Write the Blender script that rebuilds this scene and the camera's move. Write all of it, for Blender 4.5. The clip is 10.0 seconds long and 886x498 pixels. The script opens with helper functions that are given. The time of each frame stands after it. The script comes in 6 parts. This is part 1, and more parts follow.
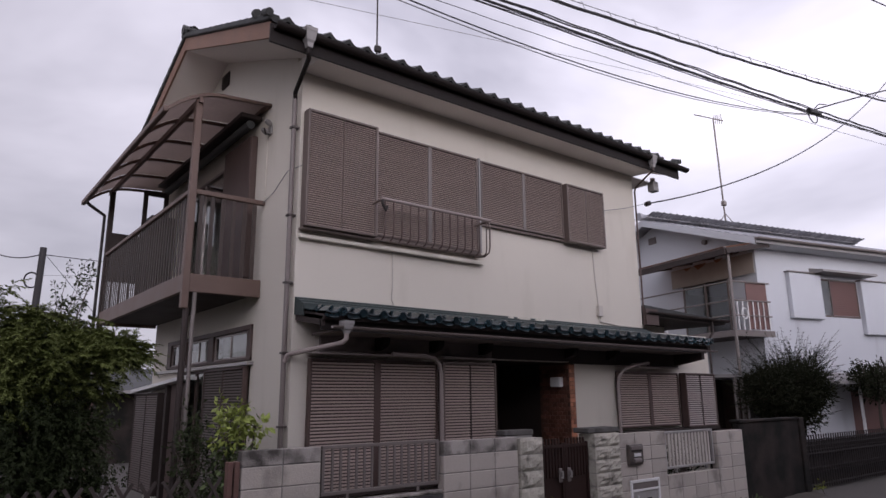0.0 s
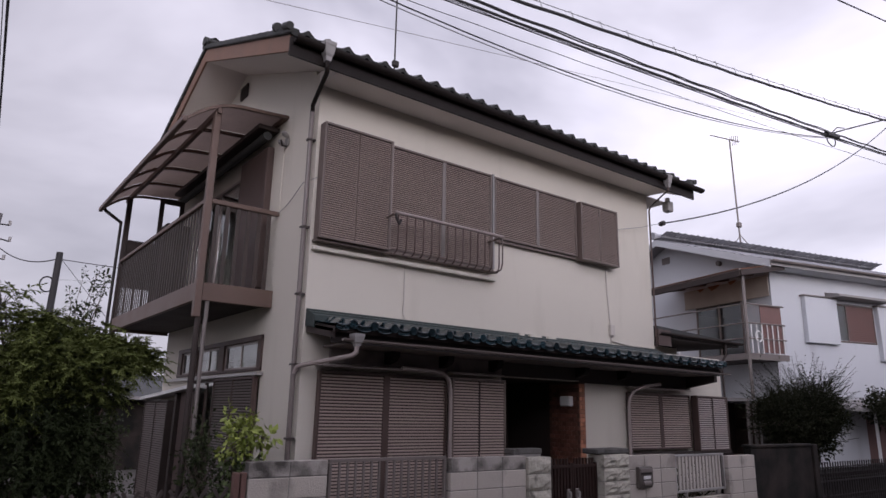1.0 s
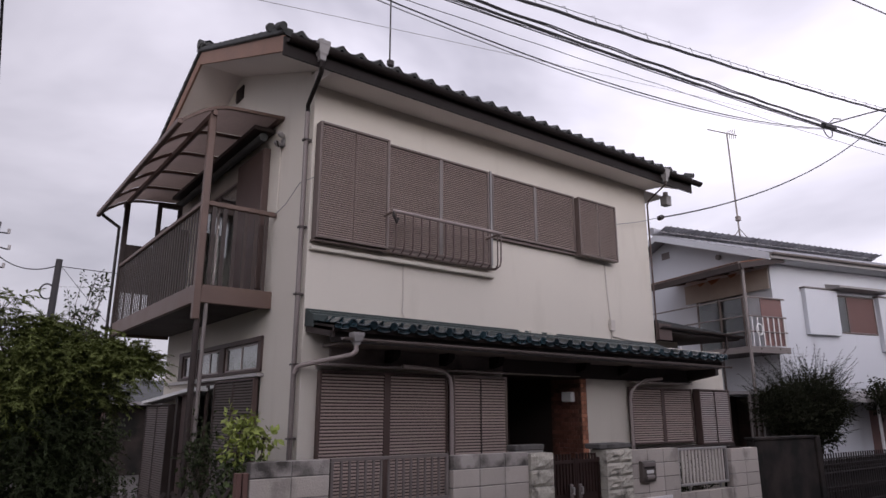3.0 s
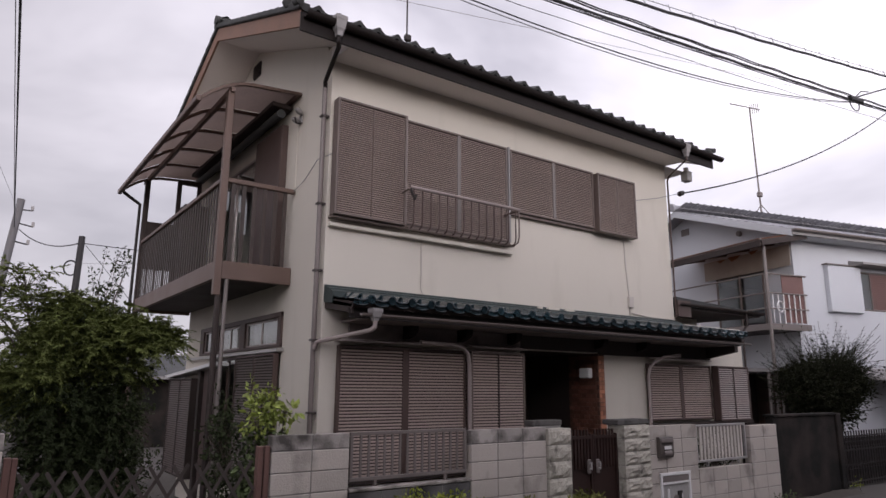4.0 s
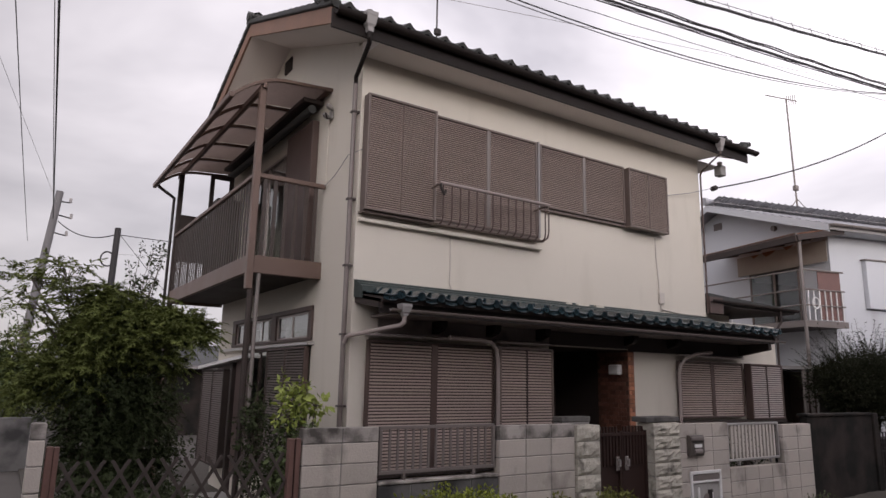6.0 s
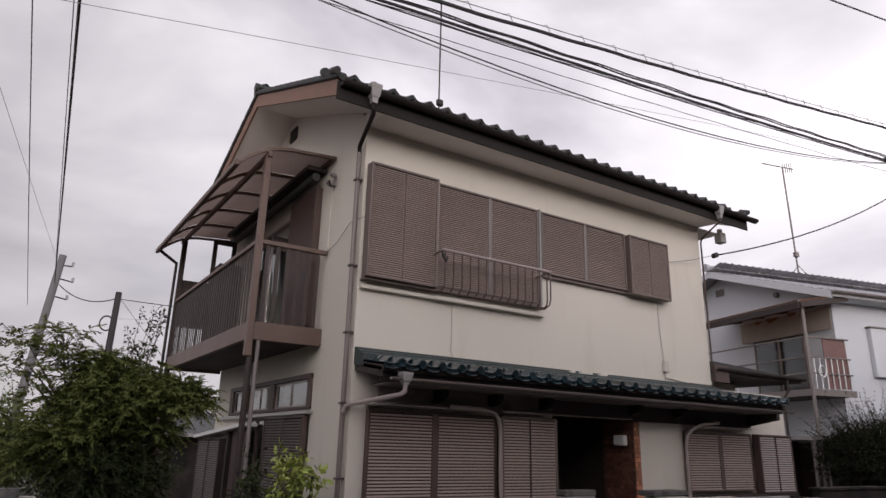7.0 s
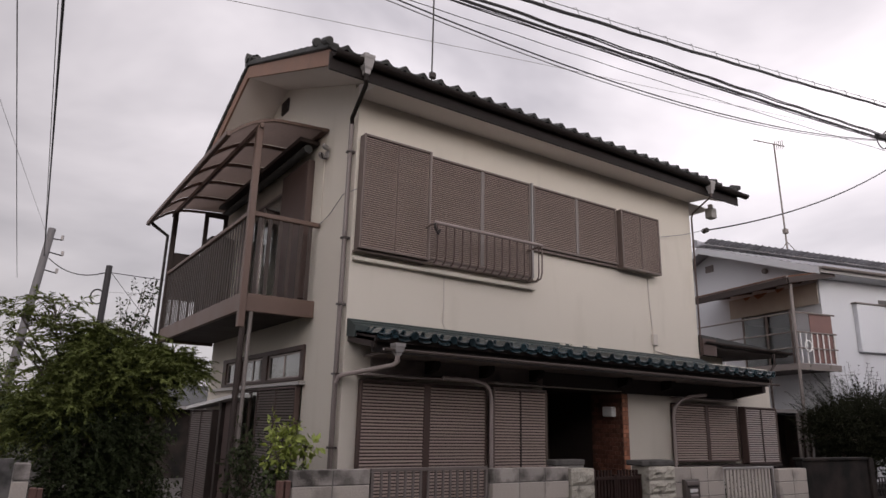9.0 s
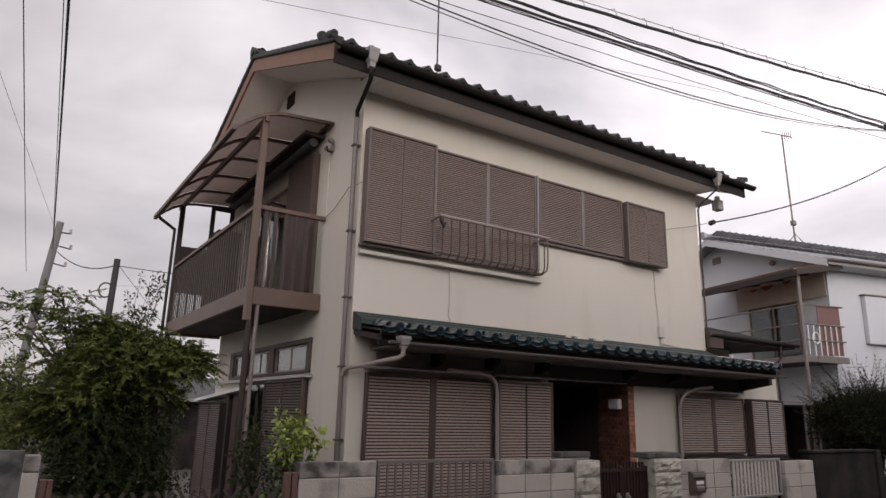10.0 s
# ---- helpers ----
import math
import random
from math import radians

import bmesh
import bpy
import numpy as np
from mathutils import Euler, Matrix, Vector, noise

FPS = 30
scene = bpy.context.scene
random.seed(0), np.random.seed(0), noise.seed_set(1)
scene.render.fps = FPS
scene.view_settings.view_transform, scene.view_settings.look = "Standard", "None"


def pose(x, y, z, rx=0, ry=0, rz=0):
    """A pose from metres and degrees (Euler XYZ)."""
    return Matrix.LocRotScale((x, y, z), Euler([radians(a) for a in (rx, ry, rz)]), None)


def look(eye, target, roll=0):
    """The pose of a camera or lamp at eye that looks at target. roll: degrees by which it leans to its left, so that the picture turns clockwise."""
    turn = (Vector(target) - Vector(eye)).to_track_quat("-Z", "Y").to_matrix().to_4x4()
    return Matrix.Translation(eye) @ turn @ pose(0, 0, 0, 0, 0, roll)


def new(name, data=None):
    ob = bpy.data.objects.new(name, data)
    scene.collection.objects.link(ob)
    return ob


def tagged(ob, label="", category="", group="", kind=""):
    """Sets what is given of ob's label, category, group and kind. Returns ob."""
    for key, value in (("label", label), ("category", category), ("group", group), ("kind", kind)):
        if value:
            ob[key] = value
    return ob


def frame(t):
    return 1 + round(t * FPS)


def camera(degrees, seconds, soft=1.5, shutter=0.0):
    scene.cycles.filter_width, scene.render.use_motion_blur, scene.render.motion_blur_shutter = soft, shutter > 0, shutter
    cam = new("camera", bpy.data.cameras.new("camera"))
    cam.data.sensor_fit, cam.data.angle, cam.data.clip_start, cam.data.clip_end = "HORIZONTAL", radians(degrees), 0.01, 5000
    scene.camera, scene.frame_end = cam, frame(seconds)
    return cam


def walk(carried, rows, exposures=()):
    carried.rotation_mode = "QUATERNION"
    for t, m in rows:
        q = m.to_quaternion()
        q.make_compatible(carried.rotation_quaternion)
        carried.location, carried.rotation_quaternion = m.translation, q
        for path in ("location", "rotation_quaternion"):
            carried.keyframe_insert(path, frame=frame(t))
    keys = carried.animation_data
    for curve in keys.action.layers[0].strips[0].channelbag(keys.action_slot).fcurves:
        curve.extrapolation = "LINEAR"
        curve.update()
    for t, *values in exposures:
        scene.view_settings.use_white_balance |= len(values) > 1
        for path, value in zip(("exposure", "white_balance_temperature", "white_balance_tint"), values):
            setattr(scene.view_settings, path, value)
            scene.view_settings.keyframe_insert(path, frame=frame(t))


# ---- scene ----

# ---------- camera ----------
cam = camera(67.8, 10.0, soft=1.5)
ROWS = [
    (0.0, -3.276, -6.904, 1.916, -38.29, 12.65, -0.49),
    (0.5, -3.276, -6.889, 1.925, -37.43, 13.30, 1.24),
    (1.0, -3.279, -6.899, 1.927, -37.20, 13.88, 1.19),
    (1.5, -3.282, -6.901, 1.926, -37.43, 14.26, 0.97),
    (2.0, -3.277, -6.900, 1.917, -37.50, 14.16, -0.12),
    (3.3, -3.242, -6.901, 1.884, -36.90, 13.75, 0.25),
    (3.5, -3.239, -6.901, 1.879, -36.55, 13.51, 0.31),
    (4.0, -3.256, -6.889, 1.889, -35.68, 11.91, 0.36),
    (4.5, -3.263, -6.889, 1.880, -34.83, 10.92, 0.41),
    (5.0, -3.274, -6.885, 1.900, -33.96, 9.33, 0.72),
    (5.2, -3.276, -6.886, 1.903, -33.60, 8.65, 0.78),
    (6.3, -3.283, -6.900, 1.938, -33.08, 13.05, 1.24),
    (6.5, -3.284, -6.901, 1.943, -33.01, 14.40, 1.28),
    (7.0, -3.286, -6.891, 1.959, -32.99, 16.77, 1.40),
    (7.5, -3.287, -6.883, 1.940, -32.70, 17.98, 1.32),
    (8.0, -3.286, -6.876, 1.936, -32.48, 18.74, 1.65),
    (8.5, -3.292, -6.875, 1.909, -32.62, 19.16, 1.78),
    (9.0, -3.299, -6.896, 1.913, -33.80, 14.71, 1.46),
    (9.5, -3.293, -6.901, 1.924, -33.32, 14.27, 1.36),
    (10.0, -3.295, -6.910, 1.916, -33.24, 14.05, 1.45),
]
EXPOSURES = [(0.0, -0.05, 6130, 20), (1.5, -0.05, 6090, 20), (2.2, -0.02, 6120, 20), (3.5, 0.04, 6270, 18), (5.0, 0.20, 6530, 16), (6.5, 0.17, 6600, 15), (7.2, 0.0, 6580, 15), (8.5, -0.12, 6640, 15), (9.2, 0.04, 6700, 15), (10.0, 0.10, 6740, 14)]
walk(cam, [(t, pose(x, y, z, 90 + pitch, 0, yaw) @ pose(0, 0, 0, 0, 0, roll)) for t, x, y, z, yaw, pitch, roll in ROWS], EXPOSURES)

# ---------- sky and sun ----------
SUN_EL, SUN_ROT = 10.5, 203.0
world = bpy.data.worlds.new("overcast_sky")
scene.world = world
world.use_nodes = True
wn, wl = world.node_tree.nodes, world.node_tree.links
wn.clear()
w_out, w_bg = wn.new("ShaderNodeOutputWorld"), wn.new("ShaderNodeBackground")
w_sky = wn.new("ShaderNodeTexSky")
w_sky.sky_type, w_sky.sun_disc = "NISHITA", False
w_sky.sun_elevation, w_sky.sun_rotation = radians(SUN_EL), radians(SUN_ROT)
w_gain = wn.new("ShaderNodeVectorMath")
w_gain.operation = "SCALE"
w_gain.inputs["Scale"].default_value = 0.09
w_tc, w_map = wn.new("ShaderNodeTexCoord"), wn.new("ShaderNodeMapping")
w_map.inputs["Scale"].default_value = (1.0, 1.0, 2.2)
w_map.inputs["Location"].default_value = (0.35, 0.1, 0.4)
w_noise = wn.new("ShaderNodeTexNoise")
w_noise.inputs["Scale"].default_value, w_noise.inputs["Detail"].default_value = 1.7, 5.0
w_noise.inputs["Roughness"].default_value, w_noise.inputs["Distortion"].default_value = 0.5, 0.4
w_ramp = wn.new("ShaderNodeValToRGB")
w_ramp.color_ramp.elements[0].position, w_ramp.color_ramp.elements[1].position = 0.32, 0.66
w_ramp.color_ramp.elements[0].color = (0.40, 0.388, 0.418, 1)
w_ramp.color_ramp.elements[1].color = (0.88, 0.85, 0.88, 1)
w_mix = wn.new("ShaderNodeMix")
w_mix.data_type = "RGBA"
w_mix.inputs["Factor"].default_value = 0.9
wl.new(w_tc.outputs["Generated"], w_map.inputs["Vector"])
wl.new(w_map.outputs["Vector"], w_noise.inputs["Vector"])
wl.new(w_noise.outputs["Fac"], w_ramp.inputs["Fac"])
wl.new(w_sky.outputs["Color"], w_gain.inputs[0])
wl.new(w_gain.outputs["Vector"], w_mix.inputs["A"])
wl.new(w_ramp.outputs["Color"], w_mix.inputs["B"])
# the cloud is thinner to the south-east, and brightest round the hidden sun
w_dot = wn.new("ShaderNodeVectorMath")
w_dot.operation = "DOT_PRODUCT"
w_dot.inputs[1].default_value = Vector((0.70, -0.62, 0.34)).normalized()
w_glow = wn.new("ShaderNodeMapRange")
w_glow.inputs["From Min"].default_value, w_glow.inputs["From Max"].default_value = -0.60, 0.02
w_glow.inputs["To Min"].default_value, w_glow.inputs["To Max"].default_value = 0.79, 1.60
w_lit = wn.new("ShaderNodeVectorMath")
w_lit.operation = "SCALE"
wl.new(w_tc.outputs["Generated"], w_dot.inputs[0])
wl.new(w_dot.outputs["Value"], w_glow.inputs["Value"])
wl.new(w_mix.outputs["Result"], w_lit.inputs[0])
w_dot2 = wn.new("ShaderNodeVectorMath")
w_dot2.operation = "DOT_PRODUCT"
w_dot2.inputs[1].default_value = Vector((-0.39, -0.90, 0.18)).normalized()
w_near = wn.new("ShaderNodeMapRange")
w_near.inputs["From Min"].default_value, w_near.inputs["From Max"].default_value = 0.35, 1.0
w_near.inputs["To Min"].default_value, w_near.inputs["To Max"].default_value = 0.0, 1.2
w_sum = wn.new("ShaderNodeMath")
wl.new(w_tc.outputs["Generated"], w_dot2.inputs[0])
wl.new(w_dot2.outputs["Value"], w_near.inputs["Value"])
wl.new(w_glow.outputs["Result"], w_sum.inputs[0])
wl.new(w_near.outputs["Result"], w_sum.inputs[1])
wl.new(w_sum.outputs[0], w_lit.inputs["Scale"])
wl.new(w_lit.outputs["Vector"], w_bg.inputs["Color"])
wl.new(w_bg.outputs["Background"], w_out.inputs["Surface"])
w_bg.inputs["Strength"].default_value = 1.0

sun_data = bpy.data.lights.new("sun", "SUN")
sun_data.energy, sun_data.angle, sun_data.color = 1.05, radians(30), (1.0, 0.98, 0.955)
sun = new("sun", sun_data)
sun.matrix_world = look((-7, -16, 3.25), (0, 0, 0))


# ---------- materials ----------
def mat(name, base, rough=0.6, metal=0.0, var=0.18, scale=1.5, fine=40.0, bump=0.15, rand=0.0, island=0.0, stretch=(1, 1, 1),
        stain=None, stain_at=0.6, stain_scale=2.0, stain_stretch=(1, 1, 1), spec=0.5, trans=0.0, coat=0.0):
    """A surface with broad and fine variation, laid out in metres over the whole place."""
    m = bpy.data.materials.new(name)
    m.use_nodes = True
    n, l = m.node_tree.nodes, m.node_tree.links
    b = n["Principled BSDF"]
    b.inputs["Roughness"].default_value, b.inputs["Metallic"].default_value = rough, metal
    b.inputs["Specular IOR Level"].default_value = spec
    b.inputs["Transmission Weight"].default_value = trans
    b.inputs["Coat Weight"].default_value = coat
    geo = n.new("ShaderNodeNewGeometry")
    mp = n.new("ShaderNodeMapping")
    mp.inputs["Scale"].default_value = stretch
    l.new(geo.outputs["Position"], mp.inputs["Vector"])

    def noise_of(sc, detail, vec):
        t = n.new("ShaderNodeTexNoise")
        t.inputs["Scale"].default_value, t.inputs["Detail"].default_value = sc, detail
        l.new(vec, t.inputs["Vector"])
        return t.outputs["Fac"]

    broad, grain = noise_of(scale, 4.0, mp.outputs["Vector"]), noise_of(fine, 3.0, mp.outputs["Vector"])

    def math_of(op, a, c):
        t = n.new("ShaderNodeMath")
        t.operation = op
        for k, v in enumerate((a, c)):
            if isinstance(v, (int, float)):
                t.inputs[k].default_value = v
            else:
                l.new(v, t.inputs[k])
        return t.outputs[0]

    tone = math_of("ADD", math_of("MULTIPLY", math_of("SUBTRACT", broad, 0.5), 2.2 * var), math_of("MULTIPLY", math_of("SUBTRACT", grain, 0.5), 1.2 * var))
    if rand:
        info = n.new("ShaderNodeObjectInfo")
        tone = math_of("ADD", tone, math_of("MULTIPLY", math_of("SUBTRACT", info.outputs["Random"], 0.5), 2 * rand))
    if island:
        tone = math_of("ADD", tone, math_of("MULTIPLY", math_of("SUBTRACT", geo.outputs["Random Per Island"], 0.5), 2 * island))
    gain = math_of("ADD", tone, 1.0)
    col = n.new("ShaderNodeVectorMath")
    col.operation = "SCALE"
    col.inputs[0].default_value = base
    l.new(gain, col.inputs["Scale"])
    out = col.outputs["Vector"]
    if stain:
        ms = n.new("ShaderNodeMapping")
        ms.inputs["Scale"].default_value = stain_stretch
        l.new(geo.outputs["Position"], ms.inputs["Vector"])
        sn = noise_of(stain_scale, 5.0, ms.outputs["Vector"])
        mr = n.new("ShaderNodeMapRange")
        mr.inputs["From Min"].default_value, mr.inputs["From Max"].default_value = stain_at, stain_at + 0.22
        l.new(sn, mr.inputs["Value"])
        mx = n.new("ShaderNodeMix")
        mx.data_type = "RGBA"
        l.new(mr.outputs["Result"], mx.inputs["Factor"])
        l.new(out, mx.inputs["A"])
        mx.inputs["B"].default_value = (*stain, 1)
        out = mx.outputs["Result"]
    l.new(out, b.inputs["Base Color"])
    rr = n.new("ShaderNodeMapRange")
    rr.inputs["To Min"].default_value, rr.inputs["To Max"].default_value = max(0.02, rough - 0.12), min(1.0, rough + 0.12)
    l.new(broad, rr.inputs["Value"])
    l.new(rr.outputs["Result"], b.inputs["Roughness"])
    if bump:
        bp = n.new("ShaderNodeBump")
        bp.inputs["Strength"].default_value, bp.inputs["Distance"].default_value = bump, 0.01
        l.new(grain, bp.inputs["Height"])
        l.new(bp.outputs["Normal"], b.inputs["Normal"])
    return m


M_STUCCO = mat("cream_stucco", (0.60, 0.556, 0.485), 0.9, var=0.05, scale=0.7, fine=90, bump=0.35,
               stain=(0.53, 0.49, 0.42), stain_at=0.56, stain_scale=1.1, stain_stretch=(2.0, 2.0, 0.5))
M_SOFFIT = mat("plaster_soffit", (0.76, 0.71, 0.67), 0.9, var=0.06, scale=1.2, fine=50, bump=0.1)
M_BROWN = mat("brown_painted_aluminium", (0.125, 0.094, 0.081), 0.45, 0.0, var=0.10, scale=2.5, fine=60, bump=0.05)
M_LOUVRE = mat("brown_louvre_slats", (0.285, 0.22, 0.192), 0.5, 0.0, var=0.10, scale=2.0, fine=60, bump=0.05, island=0.05)
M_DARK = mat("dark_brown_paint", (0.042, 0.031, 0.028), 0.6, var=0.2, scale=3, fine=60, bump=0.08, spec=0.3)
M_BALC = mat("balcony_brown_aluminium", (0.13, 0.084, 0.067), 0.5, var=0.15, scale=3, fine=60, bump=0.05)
M_BALU = mat("weathered_brown_balusters", (0.046, 0.032, 0.027), 0.55, var=0.2, scale=3, fine=60, bump=0.05, rand=0.12)
M_BARGE = mat("red_brown_barge_board", (0.21, 0.12, 0.085), 0.7, var=0.25, scale=4, fine=50, bump=0.2)
M_TILE = mat("grey_roof_tile", (0.042, 0.043, 0.042), 0.62, var=0.25, scale=3, fine=50, bump=0.15, rand=0.2, island=0.2, spec=0.35)
M_BLUE = mat("blue_glazed_tile", (0.009, 0.022, 0.028), 0.20, var=0.6, scale=7, fine=40, bump=0.2, rand=0.5, spec=0.6, coat=0.35)
M_FLASH = mat("weathered_ridge_mortar", (0.028, 0.040, 0.038), 0.45, var=0.5, scale=5, fine=50, bump=0.4)
M_PIPE = mat("taupe_downpipe", (0.30, 0.25, 0.235), 0.45, var=0.12, scale=2, fine=50, bump=0.04)
M_HOPPER = mat("grey_gutter_hopper", (0.26, 0.245, 0.24), 0.5, var=0.15, scale=5, fine=60, bump=0.05)
M_BLOCK = mat("grey_concrete_block", (0.45, 0.405, 0.362), 0.9, var=0.14, scale=1.6, fine=70, bump=0.5, rand=0.10,
              stain=(0.17, 0.15, 0.132), stain_at=0.55, stain_scale=2.2, stain_stretch=(1.2, 1.2, 1.0))
M_CAP = mat("blackened_coping_block", (0.37, 0.337, 0.31), 0.9, var=0.2, scale=3, fine=60, bump=0.5, rand=0.1,
            stain=(0.07, 0.063, 0.056), stain_at=0.40, stain_scale=4.0)
M_MORTAR = mat("cement_mortar", (0.21, 0.20, 0.19), 0.95, var=0.2, scale=3, fine=60, bump=0.3)
M_STONE = mat("split_face_stone", (0.40, 0.375, 0.32), 0.95, var=0.3, scale=6, fine=40, bump=0.8, rand=0.15,
              stain=(0.06, 0.055, 0.045), stain_at=0.54, stain_scale=7)
M_BRICK = mat("glazed_brick_tile", (0.36, 0.15, 0.085), 0.4, var=0.25, scale=8, fine=60, bump=0.15, rand=0.45)
M_CONC = mat("old_concrete", (0.36, 0.345, 0.33), 0.95, var=0.25, scale=1.0, fine=30, bump=0.4)
M_ASPH = mat("worn_asphalt", (0.085, 0.077, 0.071), 0.95, var=0.2, scale=0.6, fine=60, bump=0.5, stain=(0.055, 0.05, 0.046), stain_scale=0.5, spec=0.3)
M_SOIL = mat("garden_soil", (0.055, 0.047, 0.038), 1.0, var=0.3, scale=2, fine=30, bump=0.6)
M_BARS = mat("brown_grey_fence_steel", (0.17, 0.145, 0.135), 0.5, var=0.15, scale=4, fine=60, bump=0.05)
M_ALU = mat("pale_aluminium", (0.46, 0.44, 0.43), 0.4, 0.6, var=0.08, scale=4, fine=60, bump=0.03)
M_WHITE = mat("white_painted_metal", (0.72, 0.71, 0.70), 0.5, var=0.06, scale=4, fine=60, bump=0.03)
M_CREAM = mat("dull_cream_slat_paint", (0.50, 0.455, 0.41), 0.5, var=0.12, scale=4, fine=60, bump=0.03)
M_IRON = mat("black_iron", (0.026, 0.021, 0.020), 0.6, var=0.2, scale=4, fine=60, bump=0.1, spec=0.3)
M_WOODPOST = mat("red_brown_steel_post", (0.14, 0.075, 0.062), 0.6, var=0.25, scale=5, fine=60, bump=0.15)
M_LATT = mat("grey_brown_lattice_slat", (0.052, 0.040, 0.035), 0.6, var=0.2, scale=6, fine=60, bump=0.1)
M_WIRE = mat("black_cable_sheath", (0.014, 0.013, 0.014), 0.6, var=0.1, bump=0)
M_THIN = mat("grey_steel_wire", (0.20, 0.20, 0.21), 0.5, var=0.1, bump=0)
M_POLE = mat("weathered_concrete_pole", (0.13, 0.125, 0.13), 0.9, var=0.15, scale=1, fine=40, bump=0.2)
M_POLED = mat("dark_steel_pole", (0.028, 0.026, 0.028), 0.7, var=0.15, scale=1, fine=40, bump=0.1, spec=0.3)
M_BARK = mat("grey_brown_bark", (0.10, 0.08, 0.065), 0.95, var=0.3, scale=8, fine=40, bump=0.7, stretch=(1, 1, 0.3))
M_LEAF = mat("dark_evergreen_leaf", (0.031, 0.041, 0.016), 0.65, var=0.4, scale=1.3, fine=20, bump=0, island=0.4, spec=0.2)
M_LEAF2 = mat("dull_green_leaf", (0.08, 0.105, 0.042), 0.6, var=0.35, scale=1.5, fine=20, bump=0, island=0.4, spec=0.25)
M_LEAFY = mat("yellow_green_leaf", (0.25, 0.30, 0.06), 0.5, var=0.3, scale=3, fine=20, bump=0, island=0.35)
M_LEAFH = mat("hedge_green_leaf", (0.20, 0.23, 0.032), 0.55, var=0.3, scale=3, fine=20, bump=0, island=0.4, spec=0.3)
M_LEAFD = mat("dull_brownish_hedge_leaf", (0.13, 0.135, 0.034), 0.6, var=0.35, scale=3, fine=20, bump=0, island=0.4, spec=0.25)
M_NEEDLE = mat("dark_pine_needles", (0.024, 0.026, 0.015), 0.9, var=0.3, scale=3, fine=20, bump=0, island=0.4, spec=0.08)
M_NBWALL = mat("white_sprayed_stucco", (0.57, 0.582, 0.61), 0.9, var=0.05, scale=0.6, fine=60, bump=0.3,
               stain=(0.45, 0.45, 0.475), stain_at=0.62, stain_scale=1.0, stain_stretch=(2, 2, 0.4))
M_NBROOF = mat("slate_grey_tile", (0.27, 0.27, 0.29), 0.6, var=0.3, scale=2, fine=40, bump=0.3, island=0.2)
M_AWN = mat("dark_teal_awning_cloth", (0.05, 0.052, 0.05), 0.7, var=0.2, scale=4, fine=60, bump=0.1)
M_CURTAIN = mat("faded_curtain", (0.14, 0.12, 0.11), 0.9, var=0.15, scale=5, fine=50, bump=0.2)
M_INNER = mat("dim_room_plaster", (0.30, 0.27, 0.24), 0.9, var=0.1, bump=0.05)
M_REDPANEL = mat("dull_red_board", (0.16, 0.085, 0.075), 0.6, var=0.2, scale=3, fine=40, bump=0.1)
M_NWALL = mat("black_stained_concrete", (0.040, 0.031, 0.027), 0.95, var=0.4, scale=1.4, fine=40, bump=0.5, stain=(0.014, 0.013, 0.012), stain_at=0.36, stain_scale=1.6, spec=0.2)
M_LOWBLK = mat("dark_blotched_block", (0.13, 0.124, 0.122), 0.9, var=0.25, scale=1.6, fine=60, bump=0.5, rand=0.1, stain=(0.035, 0.034, 0.034), stain_at=0.40)
M_DBROWN = mat("dark_brown_board", (0.075, 0.047, 0.040), 0.55, var=0.15, scale=3, fine=50, bump=0.08)
M_GUTTER2 = mat("dull_brown_gutter", (0.06, 0.046, 0.042), 0.45, var=0.12, scale=2, fine=50, bump=0.04)
M_GUTTER3 = mat("faded_taupe_gutter", (0.17, 0.14, 0.13), 0.4, var=0.15, scale=2, fine=50, bump=0.04)
# darker copy of M_LOUVRE: shade of tree and balcony put into its colour
M_SHADELOUV = mat("shaded_garden_louvre", (0.11, 0.085, 0.075), 0.5, var=0.12, scale=2, fine=60, bump=0.05, island=0.05)
M_TAN = mat("faded_tan_sheet", (0.36, 0.315, 0.27), 0.8, var=0.2, scale=2, fine=40, bump=0.1)
M_FASCIA = mat("dark_brown_eaves_paint", (0.013, 0.009, 0.008), 0.6, var=0.25, scale=3, fine=60, bump=0.08, spec=0.25)
M_COPE = mat("dark_weathered_coping", (0.10, 0.095, 0.09), 0.95, var=0.3, scale=5, fine=50, bump=0.5, stain=(0.035, 0.032, 0.03), stain_at=0.5, stain_scale=5)
M_GATE = mat("dark_red_brown_gate_paint", (0.032, 0.017, 0.014), 0.55, var=0.2, scale=4, fine=60, bump=0.08, spec=0.3)
# darker copy of the brick tile, with the porch reveal's shade in its colour
M_REVEAL = mat("shaded_brown_brick_tile", (0.15, 0.066, 0.045), 0.4, var=0.3, scale=8, fine=60, bump=0.15, rand=0.35)
M_GROUT = mat("dark_brick_joint", (0.11, 0.065, 0.05), 0.95, var=0.2, scale=6, fine=60, bump=0.2)
# lighter twin of M_LEAF, for the tree's outer sprays where light falls
M_LEAFO = mat("olive_feathery_leaf", (0.112, 0.132, 0.040), 0.75, var=0.55, scale=2.2, fine=12, bump=0, island=0.22, spec=0.12)
M_BRONZE = mat("dull_bronze_letterbox_paint", (0.085, 0.07, 0.062), 0.45, var=0.2, scale=8, fine=60, bump=0.08)


def glass_mat(name, tint=(0.8, 0.85, 0.85), rough=0.03):
    m = bpy.data.materials.new(name)
    m.use_nodes = True
    b = m.node_tree.nodes["Principled BSDF"]
    b.inputs["Base Color"].default_value = (*tint, 1)
    b.inputs["Roughness"].default_value, b.inputs["Transmission Weight"].default_value, b.inputs["IOR"].default_value = rough, 1.0, 1.45
    return m


